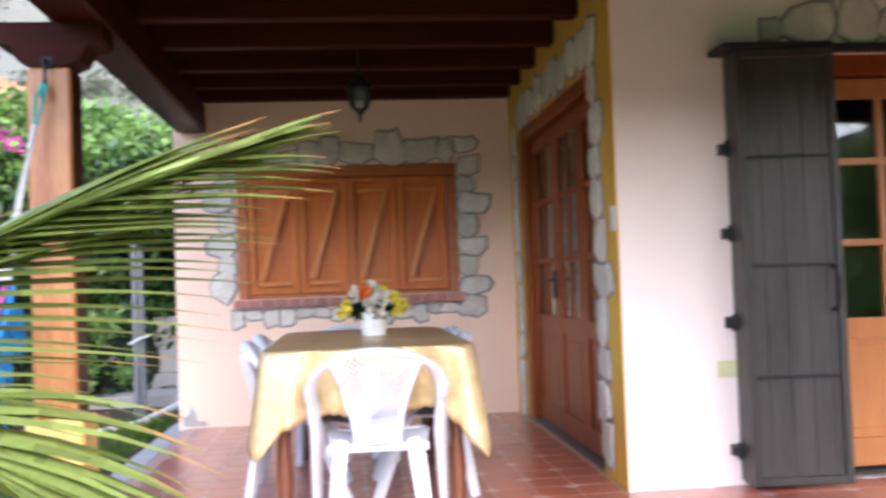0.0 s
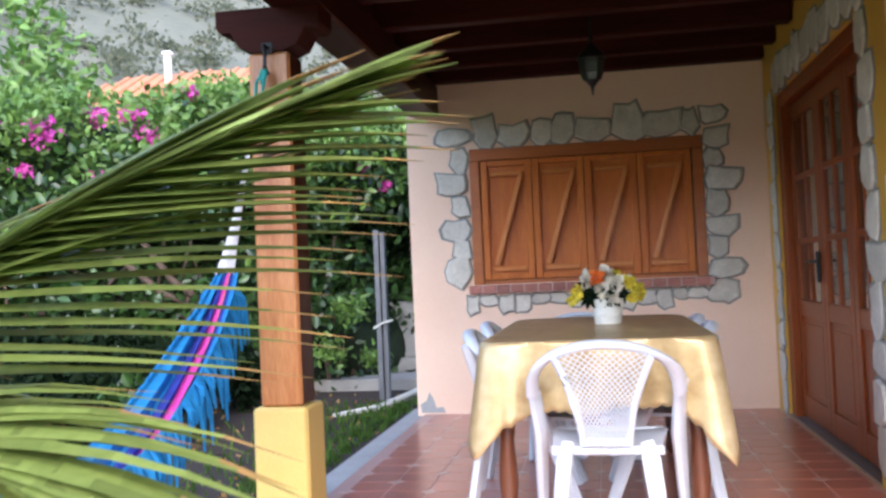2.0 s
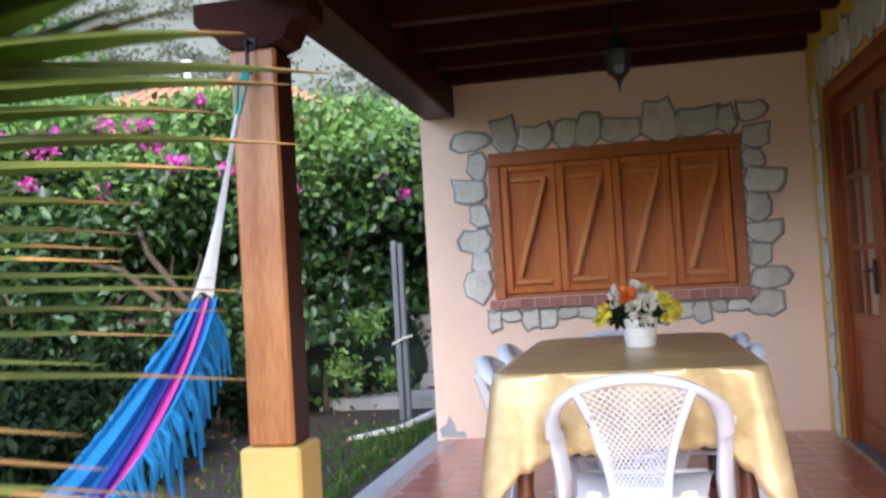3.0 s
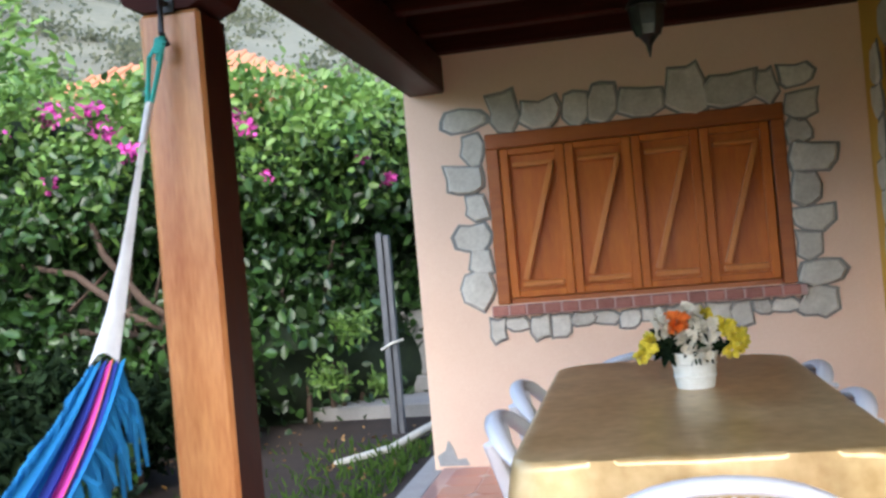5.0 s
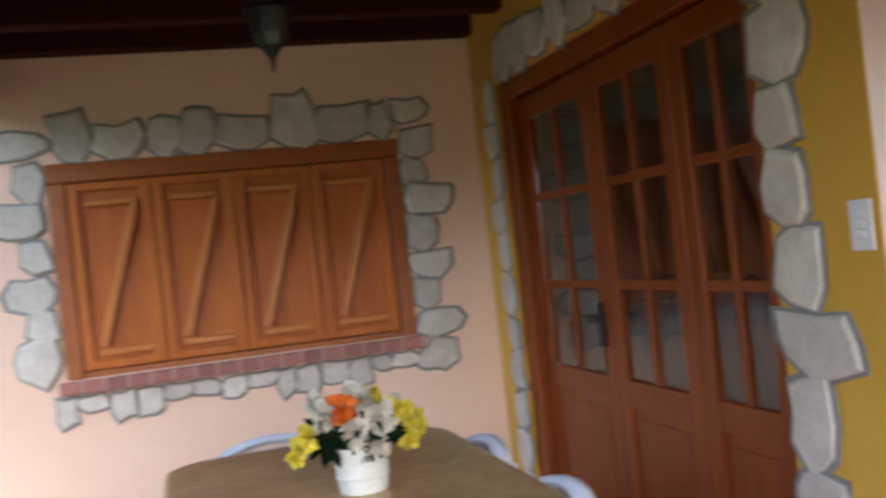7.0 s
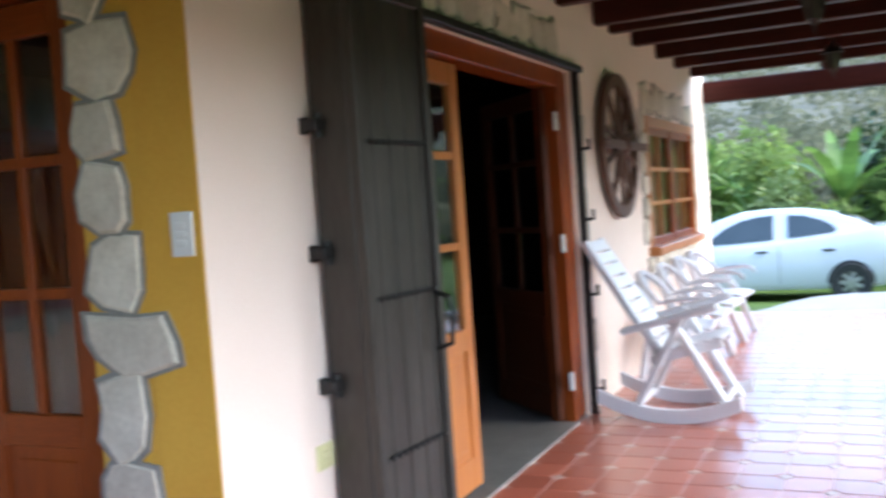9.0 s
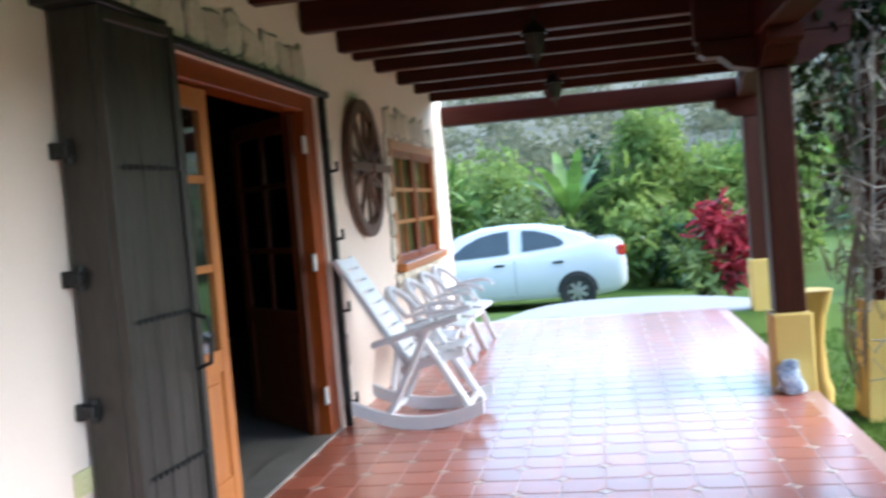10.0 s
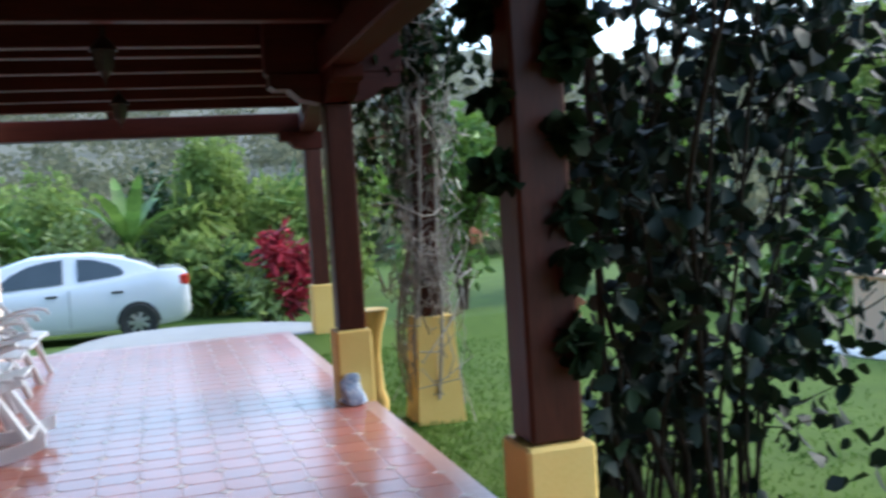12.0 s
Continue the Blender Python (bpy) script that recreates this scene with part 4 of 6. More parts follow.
# ---------------------------------------------------------------- dining corner
def monobloc():
    """A white plastic armchair at the origin, its front towards -y; returns its pieces."""
    out = []
    seat = Geo()
    n = 8
    for j in range(n + 1):
        for i in range(n + 1):
            u, v = i / n * 2 - 1, j / n * 2 - 1
            w = 0.225 - 0.02 * v
            z = 0.425 - 0.018 * (1 - u * u) * (1 - 0.4 * v * v) - 0.02 * max(-v - 0.6, 0) * 2 - 0.012 * max(v, 0)
            seat.v.append((u * w, v * 0.22, z))
    m = n + 1
    seat.f = [(j * m + i, j * m + i + 1, (j + 1) * m + i + 1, (j + 1) * m + i) for j in range(n) for i in range(n)]
    k = len(seat.v)
    seat.v += [(p[0], p[1], p[2] - 0.014) for p in seat.v[:k]]
    seat.f += [tuple(reversed([i + k for i in f])) for f in seat.f[:]]
    rim = [i for i in range(m)] + [j * m + n for j in range(1, m)] + [n * m + i for i in range(n - 1, -1, -1)] + [j * m for j in range(n - 1, 0, -1)]
    seat.f += [(rim[i], rim[(i + 1) % len(rim)], rim[(i + 1) % len(rim)] + k, rim[i] + k) for i in range(len(rim))]
    out.append(("seat", seat, True))
    arch = []
    for a in np.linspace(-1, 1, 17):
        s = math.sin(a * math.pi / 2)
        c = math.cos(a * math.pi / 2)
        arch.append((0.285 * s, 0.12 + 0.17 * c ** 0.8, 0.60 + 0.205 * c ** 0.75))
    out.append(("back_arch", Geo().tube(arch, 0.031, 10, 0.6), True))
    def back(u, v):
        w = 0.088 + 0.095 * v ** 1.7
        return Vector((u * w, 0.205 + 0.085 * v + 0.012 * (1 - u * u), 0.415 + 0.345 * v + 0.02 * v * (1 - u * u)))
    g = Geo()
    for s in (-1, 1):
        g.tube([back(s, v) for v in np.linspace(0, 1, 11)], 0.024, 8, 0.6)
    g.tube([back(u, 0.03) for u in np.linspace(-1, 1, 7)], 0.026, 8, 0.6)
    out.append(("back_frame", g, True))
    g = Geo()
    for s in (-1, 1):
        for c in np.linspace(-2.2, 2.2, 29):
            pts = [back(u, v) for v in np.linspace(0.02, 1, 22) for u in (c + s * 2.4 * (v - 0.5),) if abs(u) <= 1.0]
            if len(pts) > 1:
                g.tube([pts[0]] + pts[1:-1:3] + [pts[-1]] if len(pts) > 2 else pts, 0.0034, 4, 0.7)
    out.append(("back_lattice", g, False))
    for s in (-1, 1):
        out.append(("armrest", Geo().tube([(s * 0.285, 0.13, 0.602), (s * 0.30, 0.0, 0.625), (s * 0.295, -0.14, 0.632), (s * 0.285, -0.215, 0.615), (s * 0.28, -0.235, 0.57)], [0.024, 0.028, 0.03, 0.028, 0.022], 8, 0.55), True))
        out.append(("front_leg", Geo().tube([(s * 0.285, 0.06, 0.60), (s * 0.278, -0.05, 0.42), (s * 0.298, -0.21, 0.0)], [0.030, 0.038, 0.028], 8, 0.7), True))
        out.append(("rear_leg", Geo().tube([(s * 0.150, 0.20, 0.425), (s * 0.163, 0.225, 0.36), (s * 0.205, 0.29, 0.0)], [0.026, 0.040, 0.030], 8, 0.7), True))
    out.append(("apron", Geo().box(-0.225, -0.228, 0.375, 0.225, -0.212, 0.415, 0.004), False))
    out.append(("apron", Geo().box(-0.215, 0.19, 0.375, 0.215, 0.205, 0.41, 0.004), False))
    return out


first = None
def armchair(x, y, rz, label, group):
    global first
    if first is None:
        first = thing("plastic_armchair", (0, 0, 0), label, "chair", group)
        for name, g, smooth in monobloc():
            part(name, g, WHITE, first, smooth=smooth)
        first.scale = (0.93, 0.93, 0.93)
        first.matrix_basis = pose(x, y, 0, 0, 0, rz) @ Matrix.Diagonal((0.93, 0.93, 0.93, 1))
        return first
    return tagged(copy_thing(first, pose(x, y, 0, 0, 0, rz)), label, "chair", group)


TX0, TX1, TY0, TY1, TZ = -1.645, -0.752, -0.37, 1.38, 0.745
round_table = "chairs round the dining table"
armchair(-1.17, -0.38, 178, "white plastic armchair with lattice back, drawn up to the table end", round_table)
armchair(-1.50, 0.24, 93, "white plastic armchair pushed under the table's long side", round_table)
armchair(-1.50, 0.86, 91, "white plastic armchair pushed under the table's long side", round_table)
armchair(-0.975, 0.30, -92, "white plastic armchair between table and glazed door", round_table)
armchair(-0.965, 0.92, -90, "white plastic armchair between table and glazed door", round_table)
armchair(-1.30, 1.27, 0, "white plastic armchair at the table end by the window", round_table)
row = "chairs along the wall"
for i, x in enumerate((4.55, 5.2, 5.85, 6.5)):
    armchair(x, -0.36, 4 - 3 * i, "white plastic armchair in a row against the wall", row)


def dining_table():
    t = thing("dining_table", (-1.19, 0.51, 0), "wooden dining table hidden under a gold cloth", "table")
    part("tabletop", Geo().box(TX0 + 0.055, TY0 + 0.055, TZ - 0.04, TX1 - 0.055, TY1 - 0.055, TZ - 0.012, 0.006), TABLEWOOD, t)
    for x in (TX0 + 0.08, TX1 - 0.08):
        for y in (TY0 + 0.1, TY1 - 0.1):
            part("leg", Geo().lathe([(0.028, 0.0), (0.04, 0.03), (0.03, 0.09), (0.038, 0.2), (0.028, 0.35), (0.042, 0.52), (0.036, 0.58), (0.042, 0.6), (0.042, 0.706)], (x, y, 0), 12), TABLEWOOD, t, "turned dark wooden leg", True)
    for y in (TY0 + 0.1, TY1 - 0.1):
        part("apron", Geo().box(TX0 + 0.12, y - 0.01, TZ - 0.12, TX1 - 0.12, y + 0.01, TZ - 0.04), TABLEWOOD, t)


dining_table()


def tablecloth():
    """A flat top with rounded corners and a skirt that falls in folds, longest at the corners."""
    cx, cy = (TX0 + TX1) / 2, (TY0 + TY1) / 2
    hx, hy = (TX1 - TX0) / 2, (TY1 - TY0) / 2
    corners = ((1, 1, 0, 0.17), (-1, 1, 90, 0.17), (-1, -1, 180, 0.075), (1, -1, 270, 0.075))
    ring = []
    for i, (qx, qy, a0, r) in enumerate(corners):
        for k in range(25):
            a = radians(a0 + 90 * k / 24)
            ring.append((qx * (hx - r) + r * math.cos(a), qy * (hy - r) + r * math.sin(a), math.cos(a), math.sin(a), 1 - abs(k - 12) / 12))
        a = radians(a0 + 90)
        nx, ny, _, r2 = corners[(i + 1) % 4]
        x0, y0 = ring[-1][:2]
        x1, y1 = nx * (hx - r2) + r2 * math.cos(a), ny * (hy - r2) + r2 * math.sin(a)
        m = 90 if a0 in (90, 270) else 60
        for k in range(1, m):
            f = k / m
            # the hem still hangs lower close to a corner
            ring.append((x0 + (x1 - x0) * f, y0 + (y1 - y0) * f, math.cos(a), math.sin(a), -min(f, 1 - f)))
    n = len(ring)
    g = Geo()
    for s in (0.02, 0.2, 0.4, 0.6, 0.8, 0.92, 0.985):
        for k, (x, y, nx, ny, c) in enumerate(ring):
            wob = 0.002 * noise.noise(Vector((x * s * 5, y * s * 5, 0)))
            g.v.append((cx + x * s, cy + y * s, TZ + 0.001 + wob * (s < 0.95)))
    arc = np.cumsum([0] + [math.dist(ring[k][:2], ring[(k + 1) % n][:2]) for k in range(n)])
    levels = (0.0, 0.03, 0.08, 0.16, 0.25, 0.34, 0.41, 0.45)
    for li, lv in enumerate(levels):
        f = lv / levels[-1]
        for k, (x, y, nx, ny, c) in enumerate(ring):
            s = arc[k]
            near = max(c, 0.0)
            edge = math.exp(-(max(-c, 0) / 0.10) ** 2) if c <= 0 else 1.0
            drop = 0.265 + 0.075 * edge + 0.12 * near ** 0.8 + 0.012 * math.sin(s * 9) + 0.008 * math.sin(s * 27 + 1.3) + 0.005 * math.sin(s * 140)
            fold = 0.8 * math.sin(s * 17 + 1.6 * math.sin(s * 3.3)) + 0.35 * math.sin(s * 41 + 1.3) + 0.4 * math.sin(s * 7)
            out = 0.004 + 0.010 * f + 0.031 * f ** 0.8 * fold * (0.5 + 0.5 * edge) + (0.030 * near + 0.018 * edge) * f ** 0.8
            g.v.append((cx + x + nx * out, cy + y + ny * out, TZ + 0.001 - drop * f - 0.003 * (li == 0)))
    rows = 7 + len(levels)
    for j in range(rows - 1):
        for k in range(n):
            k2 = (k + 1) % n
            g.f.append((j * n + k, j * n + k2, (j + 1) * n + k2, (j + 1) * n + k))
    g.f.append(tuple(range(n)))
    ob = solo("tablecloth", g, CLOTH, "shiny gold satin cloth falling in folds over the table", "tablecloth", True, at=(cx, cy, TZ))
    ob.data.set_sharp_from_angle(angle=radians(80))
    sol = ob.modifiers.new("thickness", "SOLIDIFY")
    sol.thickness = 0.003


tablecloth()


def flower_pot():
    x, y, z = -1.148, 0.60, TZ + 0.003
    t = thing("flower_arrangement", (x, y, z), "white basket pot with yellow, cream and orange artificial flowers", "flowers")
    part("pot", Geo().lathe([(0.060, 0.0), (0.063, 0.01), (0.072, 0.09), (0.080, 0.112), (0.082, 0.12), (0.075, 0.119), (0.07, 0.10), (0.01, 0.09)], (x, y, z), 24), CERAMIC, t, "mottled white pot", True)
    for r0, h in ((0.068, 0.036), (0.072, 0.074)):
        part("pot_ring", Geo().lathe([(r0, h), (r0 + 0.003, h + 0.004), (r0, h + 0.008)], (x, y, z), 24), CERAMIC, t, smooth=True)
    c = np.array([x, y, z + 0.148])
    part("greenery", leaves(lumpy(320, c, (0.13, 0.10, 0.06)), 0.045, 0.1), LEAFDARK, t, "dark green filler leaves", kind="stuff")
    heads = [(-0.15, -0.05, 0.02, 0.035, PETAL_Y), (-0.16, 0.02, -0.03, 0.034, PETAL_Y), (0.16, -0.03, 0.03, 0.036, PETAL_Y), (0.17, 0.02, -0.02, 0.034, PETAL_Y), (0.11, -0.06, 0.08, 0.036, PETAL_Y), (0.05, 0.02, 0.13, 0.03, PETAL_Y),
             (-0.055, -0.06, 0.10, 0.046, PETAL_O), (-0.02, -0.10, 0.02, 0.042, PETAL_W), (0.05, -0.08, 0.06, 0.046, PETAL_W), (-0.10, -0.05, 0.09, 0.04, PETAL_W), (0.0, -0.03, 0.14, 0.042, PETAL_W), (0.03, -0.10, -0.03, 0.036, PETAL_W), (-0.10, 0.05, 0.12, 0.036, PETAL_W), (0.10, 0.04, 0.07, 0.04, PETAL_W), (-0.19, -0.04, -0.05, 0.026, PETAL_Y), (0.13, -0.07, -0.04, 0.03, PETAL_Y)]
    for dx, dy, dz, r, m in heads:
        p = c + np.array([dx * 0.9, dy * 0.9, dz * 0.68])
        r = r * 0.80
        n = 42
        d = rng.normal(size=(n, 3))
        d /= np.linalg.norm(d, axis=1)[:, None]
        part("bloom", leaves(p + d * r * 0.35, r * 0.95, 0.0, 0.9, 0.2, outward=d * 2.5), m, t)


flower_pot()


# ---------------------------------------------------------------- rocking chair
def rocking_chair(x, y, rz):
    t = thing("rocking_chair", (0, 0, 0), "white painted slatted rocking chair beside the doorway", "rocking chair")
    def put(name, g, smooth=False, label=""):
        return part(name, g, WHITEWOOD, t, label, smooth)
    for s in (-1, 1):
        X = s * 0.27
        arc = [(X, -0.40 + 0.80 * k / 10, 0.028 + 0.11 * ((k - 4.6) / 5.4) ** 2) for k in range(11)]
        g = Geo()
        for px, py, pz in arc:
            g.v += [(px - 0.02, py, pz - 0.028), (px + 0.02, py, pz - 0.028), (px + 0.02, py, pz + 0.05), (px - 0.02, py, pz + 0.05)]
        g.f = [(4 * i + k, 4 * i + (k + 1) % 4, 4 * i + 4 + (k + 1) % 4, 4 * i + 4 + k) for i in range(10) for k in range(4)] + [(0, 1, 2, 3), (40, 41, 42, 43)]
        put("rocker", g)
        put("leg", Geo().beam((X - s * 0.03, 0.20, 0.05), (X - s * 0.03, -0.10, 0.60), 0.036, 0.085, 0.004, up=(1, 0, 0)))
        put("leg", Geo().beam((X - s * 0.066, -0.34, 0.05), (X - s * 0.066, -0.02, 0.60), 0.036, 0.085, 0.004, up=(1, 0, 0)))
        put("armrest", Geo().beam((X, 0.24, 0.52), (X, -0.30, 0.66), 0.09, 0.036, 0.008))
        put("back_stile", Geo().beam((X - s * 0.10, 0.03, 0.34), (X - s * 0.10, 0.46, 1.04), 0.04, 0.06, 0.004, up=(1, 0, 0)))
        put("seat_rail", Geo().beam((X - s * 0.10, -0.30, 0.44), (X - s * 0.10, 0.10, 0.34), 0.032, 0.05, 0.004))
    for k in range(9):
        f = 0.1 + k * 0.107
        put("back_slat", Geo().beam((-0.19, 0.015 + 0.43 * f, 0.355 + 0.68 * f), (0.19, 0.015 + 0.43 * f, 0.355 + 0.68 * f), 0.020, 0.076, 0.007, up=(0, 0.53, 0.85)))
    for k in range(6):
        f = (k + 0.3) / 6
        put("seat_slat", Geo().beam((-0.2, -0.30 + 0.38 * f, 0.475 - 0.095 * f), (0.2, -0.30 + 0.38 * f, 0.475 - 0.095 * f), 0.055, 0.018, 0.004))
    for yy, z in ((0.18, 0.09), (-0.30, 0.11)):
        put("stretcher", Geo().beam((-0.25, yy, z), (0.25, yy, z), 0.03, 0.03, 0.004))
    t.matrix_basis = pose(x, y, 0, 0, 0, rz)
    return t


rocker = rocking_chair(3.55, -0.50, 0)


# ---------------------------------------------------------------- hammock
def hammock():
    a, b = Vector((-2.53, -0.17, 1.99)), Vector((-2.46, -2.665, 1.93))
    t = thing("hammock", tuple(a), "blue striped cloth hammock with fringes, tied to the porch post", "hammock")
    way = [Vector(p) for p in ((-2.53, -0.17, 1.99), (-2.57, -0.25, 1.68), (-2.645, -0.42, 1.07), (-2.645, -0.75, 0.73), (-2.665, -1.15, 0.47), (-2.70, -1.5, 0.39), (-2.71, -2.0, 0.62), (-2.68, -2.4, 1.15), (-2.46, -2.665, 1.93))]
    def line(s):
        """A smooth curve through the points of way."""
        f = min(max(s, 0), 1) * (len(way) - 1)
        i = min(int(f), len(way) - 2)
        p, q, r, v = way[max(i - 1, 0)], way[i], way[i + 1], way[min(i + 2, len(way) - 1)]
        w = f - i
        return 0.5 * ((2 * q) + (r - p) * w + (2 * p - 5 * q + 4 * r - v) * w * w + (3 * q - p - 3 * r + v) * w ** 3)
    part("hook", Geo().tube([a + Vector((0, 0.06, 0.02)), a + Vector((0, -0.02, 0.03)), a + Vector((0, -0.03, -0.06)), a + Vector((0, 0.0, -0.09))], 0.009, 8).box(-2.555, -0.163, 1.99, -2.505, -0.152, 2.04, 0.003), BLACK, t, "black iron hook", True)
    p0, p1 = a + Vector((0, -0.02, -0.06)), line(0.11)
    g = Geo()
    for s in (-1, 1):
        g.tube([p0, (p0 + p1) / 2 + Vector((s * 0.018, 0, 0.03)), p1 + Vector((s * 0.006, 0, 0))], 0.007, 6)
    for k in range(4):
        q = p0.lerp(p1, 0.15 + k * 0.05)
        g.tube([q + Vector((-0.012, 0, 0.01)), q + Vector((0.014, -0.01, 0)), q + Vector((-0.01, 0.01, -0.012))], 0.009, 6)
    part("rope", g, TEAL, t, "knotted teal rope", True)
    g = Geo()
    for side in (0, 1):
        s0, s1 = (0.11, 0.255) if side == 0 else (0.97, 0.80)
        n = 22
        for k in range(n):
            u = (k / (n - 1) - 0.5)
            pts = []
            for f in (0, 0.3, 0.6, 0.8, 1.0):
                p = line(s0 + (s1 - s0) * f)
                spread = 0.010 + 0.075 * max(0, f - 0.25) ** 1.9
                pts.append(p + Vector((u * spread * 1.2, u * spread * 0.5, 0.03 * math.cos(u * 3) * f)))
            g.tube(pts, 0.0025, 4)
        g.tube([line(s0 + (s1 - s0) * f) for f in (0, 0.1, 0.2)], 0.011, 8)
    g.tube([line(0.97), b], 0.009, 6)
    part("end_cord", g, ROPE, t, "bundle of white cords", kind="stuff")
    # cloth: stripes run along the bed
    bands = [(-1.0, -0.66, CYAN, "cyan_edge"), (-0.66, -0.50, BLUE, "blue_cloth"), (-0.50, -0.18, NAVY, "navy_stripe"), (-0.18, 0.06, MAGENTA, "magenta_stripe"), (0.06, 0.12, RAINBOW_O, "orange_stripe"), (0.12, 0.18, RAINBOW_Y, "yellow_stripe"), (0.18, 0.28, RAINBOW_G, "green_stripe"), (0.28, 0.55, NAVY, "navy_stripe"), (0.55, 0.72, BLUE, "blue_cloth"), (0.72, 1.0, CYAN, "cyan_edge")]
    N = 40
    def cloth(s, u):
        p = line(0.25 + 0.56 * s)
        w = 0.04 + 0.058 * math.sin(math.pi * min(max(s, 0), 1)) ** 0.8
        sag = 0.12 * math.sin(math.pi * s) ** 0.7
        gather = 0.016 * math.sin(u * 16 + s * 3) * (1 - 0.3 * math.sin(math.pi * s))
        return p + Vector((u * w * 0.95 + gather, u * w * 0.18, sag * u * u - 0.02 + gather))
    for u0, u1, m, name in bands:
        g = Geo()
        c = max(2, int((u1 - u0) * 14))
        for i in range(N + 1):
            for j in range(c + 1):
                g.v.append(tuple(cloth(i / N, u0 + (u1 - u0) * j / c)))
        g.f = [(i * (c + 1) + j, i * (c + 1) + j + 1, (i + 1) * (c + 1) + j + 1, (i + 1) * (c + 1) + j) for i in range(N) for j in range(c)]
        part(name, g, m, t, smooth=True)
    g = Geo()
    for side in (-1, 1):
        for i in range(150):
            s = (i + 0.5) / 150
            p = cloth(s, side)
            L = (0.12 + 0.16 * random.random()) * (0.75 + 0.35 * math.sin(i * 0.9))
            q = Vector((random.uniform(-0.02, 0.02), random.uniform(-0.02, 0.02), 0))
            g.tube([p, p + Vector((side * 0.02, 0, -L * 0.5)) + q, p + Vector((side * 0.02, 0, -L)) + q * 1.5], [0.006, 0.009, 0.004], 4)
    part("fringe", g, CYAN, t, "long blue tassel fringe", kind="stuff")


hammock()


# ---------------------------------------------------------------- palm by the step
def frond(parent, pts, length, count, start=0.15, droop=0.55, side_bias=0.0, curl=0.0):
    """A rib along pts with leaflets on both sides."""
    pts = [Vector(p) for p in pts]
    def at(f):
        f *= len(pts) - 1
        i = min(int(f), len(pts) - 2)
        a, b, c, d = pts[max(i - 1, 0)], pts[i], pts[i + 1], pts[min(i + 2, len(pts) - 1)]
        w = f - i
        return 0.5 * ((2 * b) + (c - a) * w + (2 * a - 5 * b + 4 * c - d) * w * w + (3 * b - a - 3 * c + d) * w ** 3)
    part("frond_rib", Geo().tube([at(k / 24) for k in range(25)], [0.013 - 0.0105 * k / 24 for k in range(25)], 6), RACHIS, parent, smooth=True)
    g, tips = Geo(), Geo()
    for k in range(count):
        f = start + (1 - start) * k / (count - 1)
        p, d = at(f), (at(min(f + 0.02, 1)) - at(max(f - 0.02, 0))).normalized()
        side = d.cross(Vector((0, 0, 1))).normalized()
        up = side.cross(d)
        for s in (-1, -1, 1):
            L = length * (0.6 + 0.6 * math.sin(math.pi * min(0.15 + f * 0.7, 1))) * random.uniform(0.9, 1.1) * (1 - 0.55 * max(0, f - 0.55) / 0.45)
            if s > 0:   # hanging side
                out = d * 0.86 - up * (0.42 - 0.25 * f) - side * random.uniform(0.15, 0.5)
            else:       # side folded along the rib
                out = d + up * random.uniform(-0.02, 0.12) - side * random.uniform(0.02, 0.14)
            out = out.normalized()
            n, w0 = 7, (0.015 if s > 0 else 0.018) * random.uniform(0.85, 1.15)
            cur, dr, prev = p.copy(), out.copy(), None
            for i in range(n + 1):
                q = i / n
                w = w0 * (0.55 + 1.0 * q if q < 0.4 else 0.95) * (1 - max(q - 0.35, 0) / 0.65) + 0.0008
                wv = dr.cross(Vector((0, 0, 1)))
                wv = (wv.normalized() if wv.length > 0.05 else side)
                dip = Vector((0, 0, -w * 0.5))
                tgt = g if q < 0.88 or random.random() < 0.3 else tips
                row = (cur - wv * w + dip, cur, cur + wv * w + dip)
                if prev is not None:
                    tgt.add(prev + row, [(0, 1, 4, 3), (1, 2, 5, 4)])
                prev = row
                dr = (dr + Vector((0, 0, -droop / n * (0.6 + q)))).normalized()
                cur = cur + dr * (L / n)
    part("leaflet_fringe", g, PALM, parent, "yellow-green narrow leaflets", kind="stuff")
    if tips.v:
        part("dry_fringe", tips, DRYTIP, parent, "dry brown leaflet tips", kind="stuff")


palm = thing("palm_tree", (-2.75, -3.25, GZ), "young palm with long arching green fronds beside the step", "palm")
part("trunk", Geo().tube([(-2.75, -3.25, GZ), (-2.74, -3.24, 0.0), (-2.72, -3.22, 0.2), (-2.7, -3.2, 0.42)], [0.13, 0.11, 0.08, 0.05], 12), BARK, palm, "short fibrous trunk", True)
frond(palm, [(-2.7, -3.2, 0.40), (-2.4, -3.17, 0.74), (-2.1, -3.16, 0.91), (-1.85, -3.16, 1.01), (-1.66, -3.17, 1.09), (-1.44, -3.19, 1.165)], 0.42, 34, 0.18, 0.22)
frond(palm, [(-2.7, -3.2, 0.38), (-2.35, -3.12, 0.72), (-2.0, -3.12, 0.86), (-1.75, -3.14, 0.84), (-1.58, -3.16, 0.70)], 0.44, 34, 0.15, 0.6)
frond(palm, [(-2.72, -3.22, 0.38), (-2.6, -2.95, 0.75), (-2.45, -2.6, 0.9), (-2.3, -2.3, 0.82)], 0.34, 26, 0.3, 0.6)
frond(palm, [(-2.75, -3.2, 0.42), (-2.98, -2.9, 1.05), (-2.98, -2.55, 1.5), (-2.84, -2.38, 1.66), (-2.62, -2.30, 1.66)], 0.30, 22, 0.35, 0.5)
frond(palm, [(-2.75, -3.25, 0.40), (-3.0, -3.5, 0.85), (-3.3, -3.7, 1.1), (-3.7, -3.9, 1.0)], 0.4, 26, 0.3, 0.6)
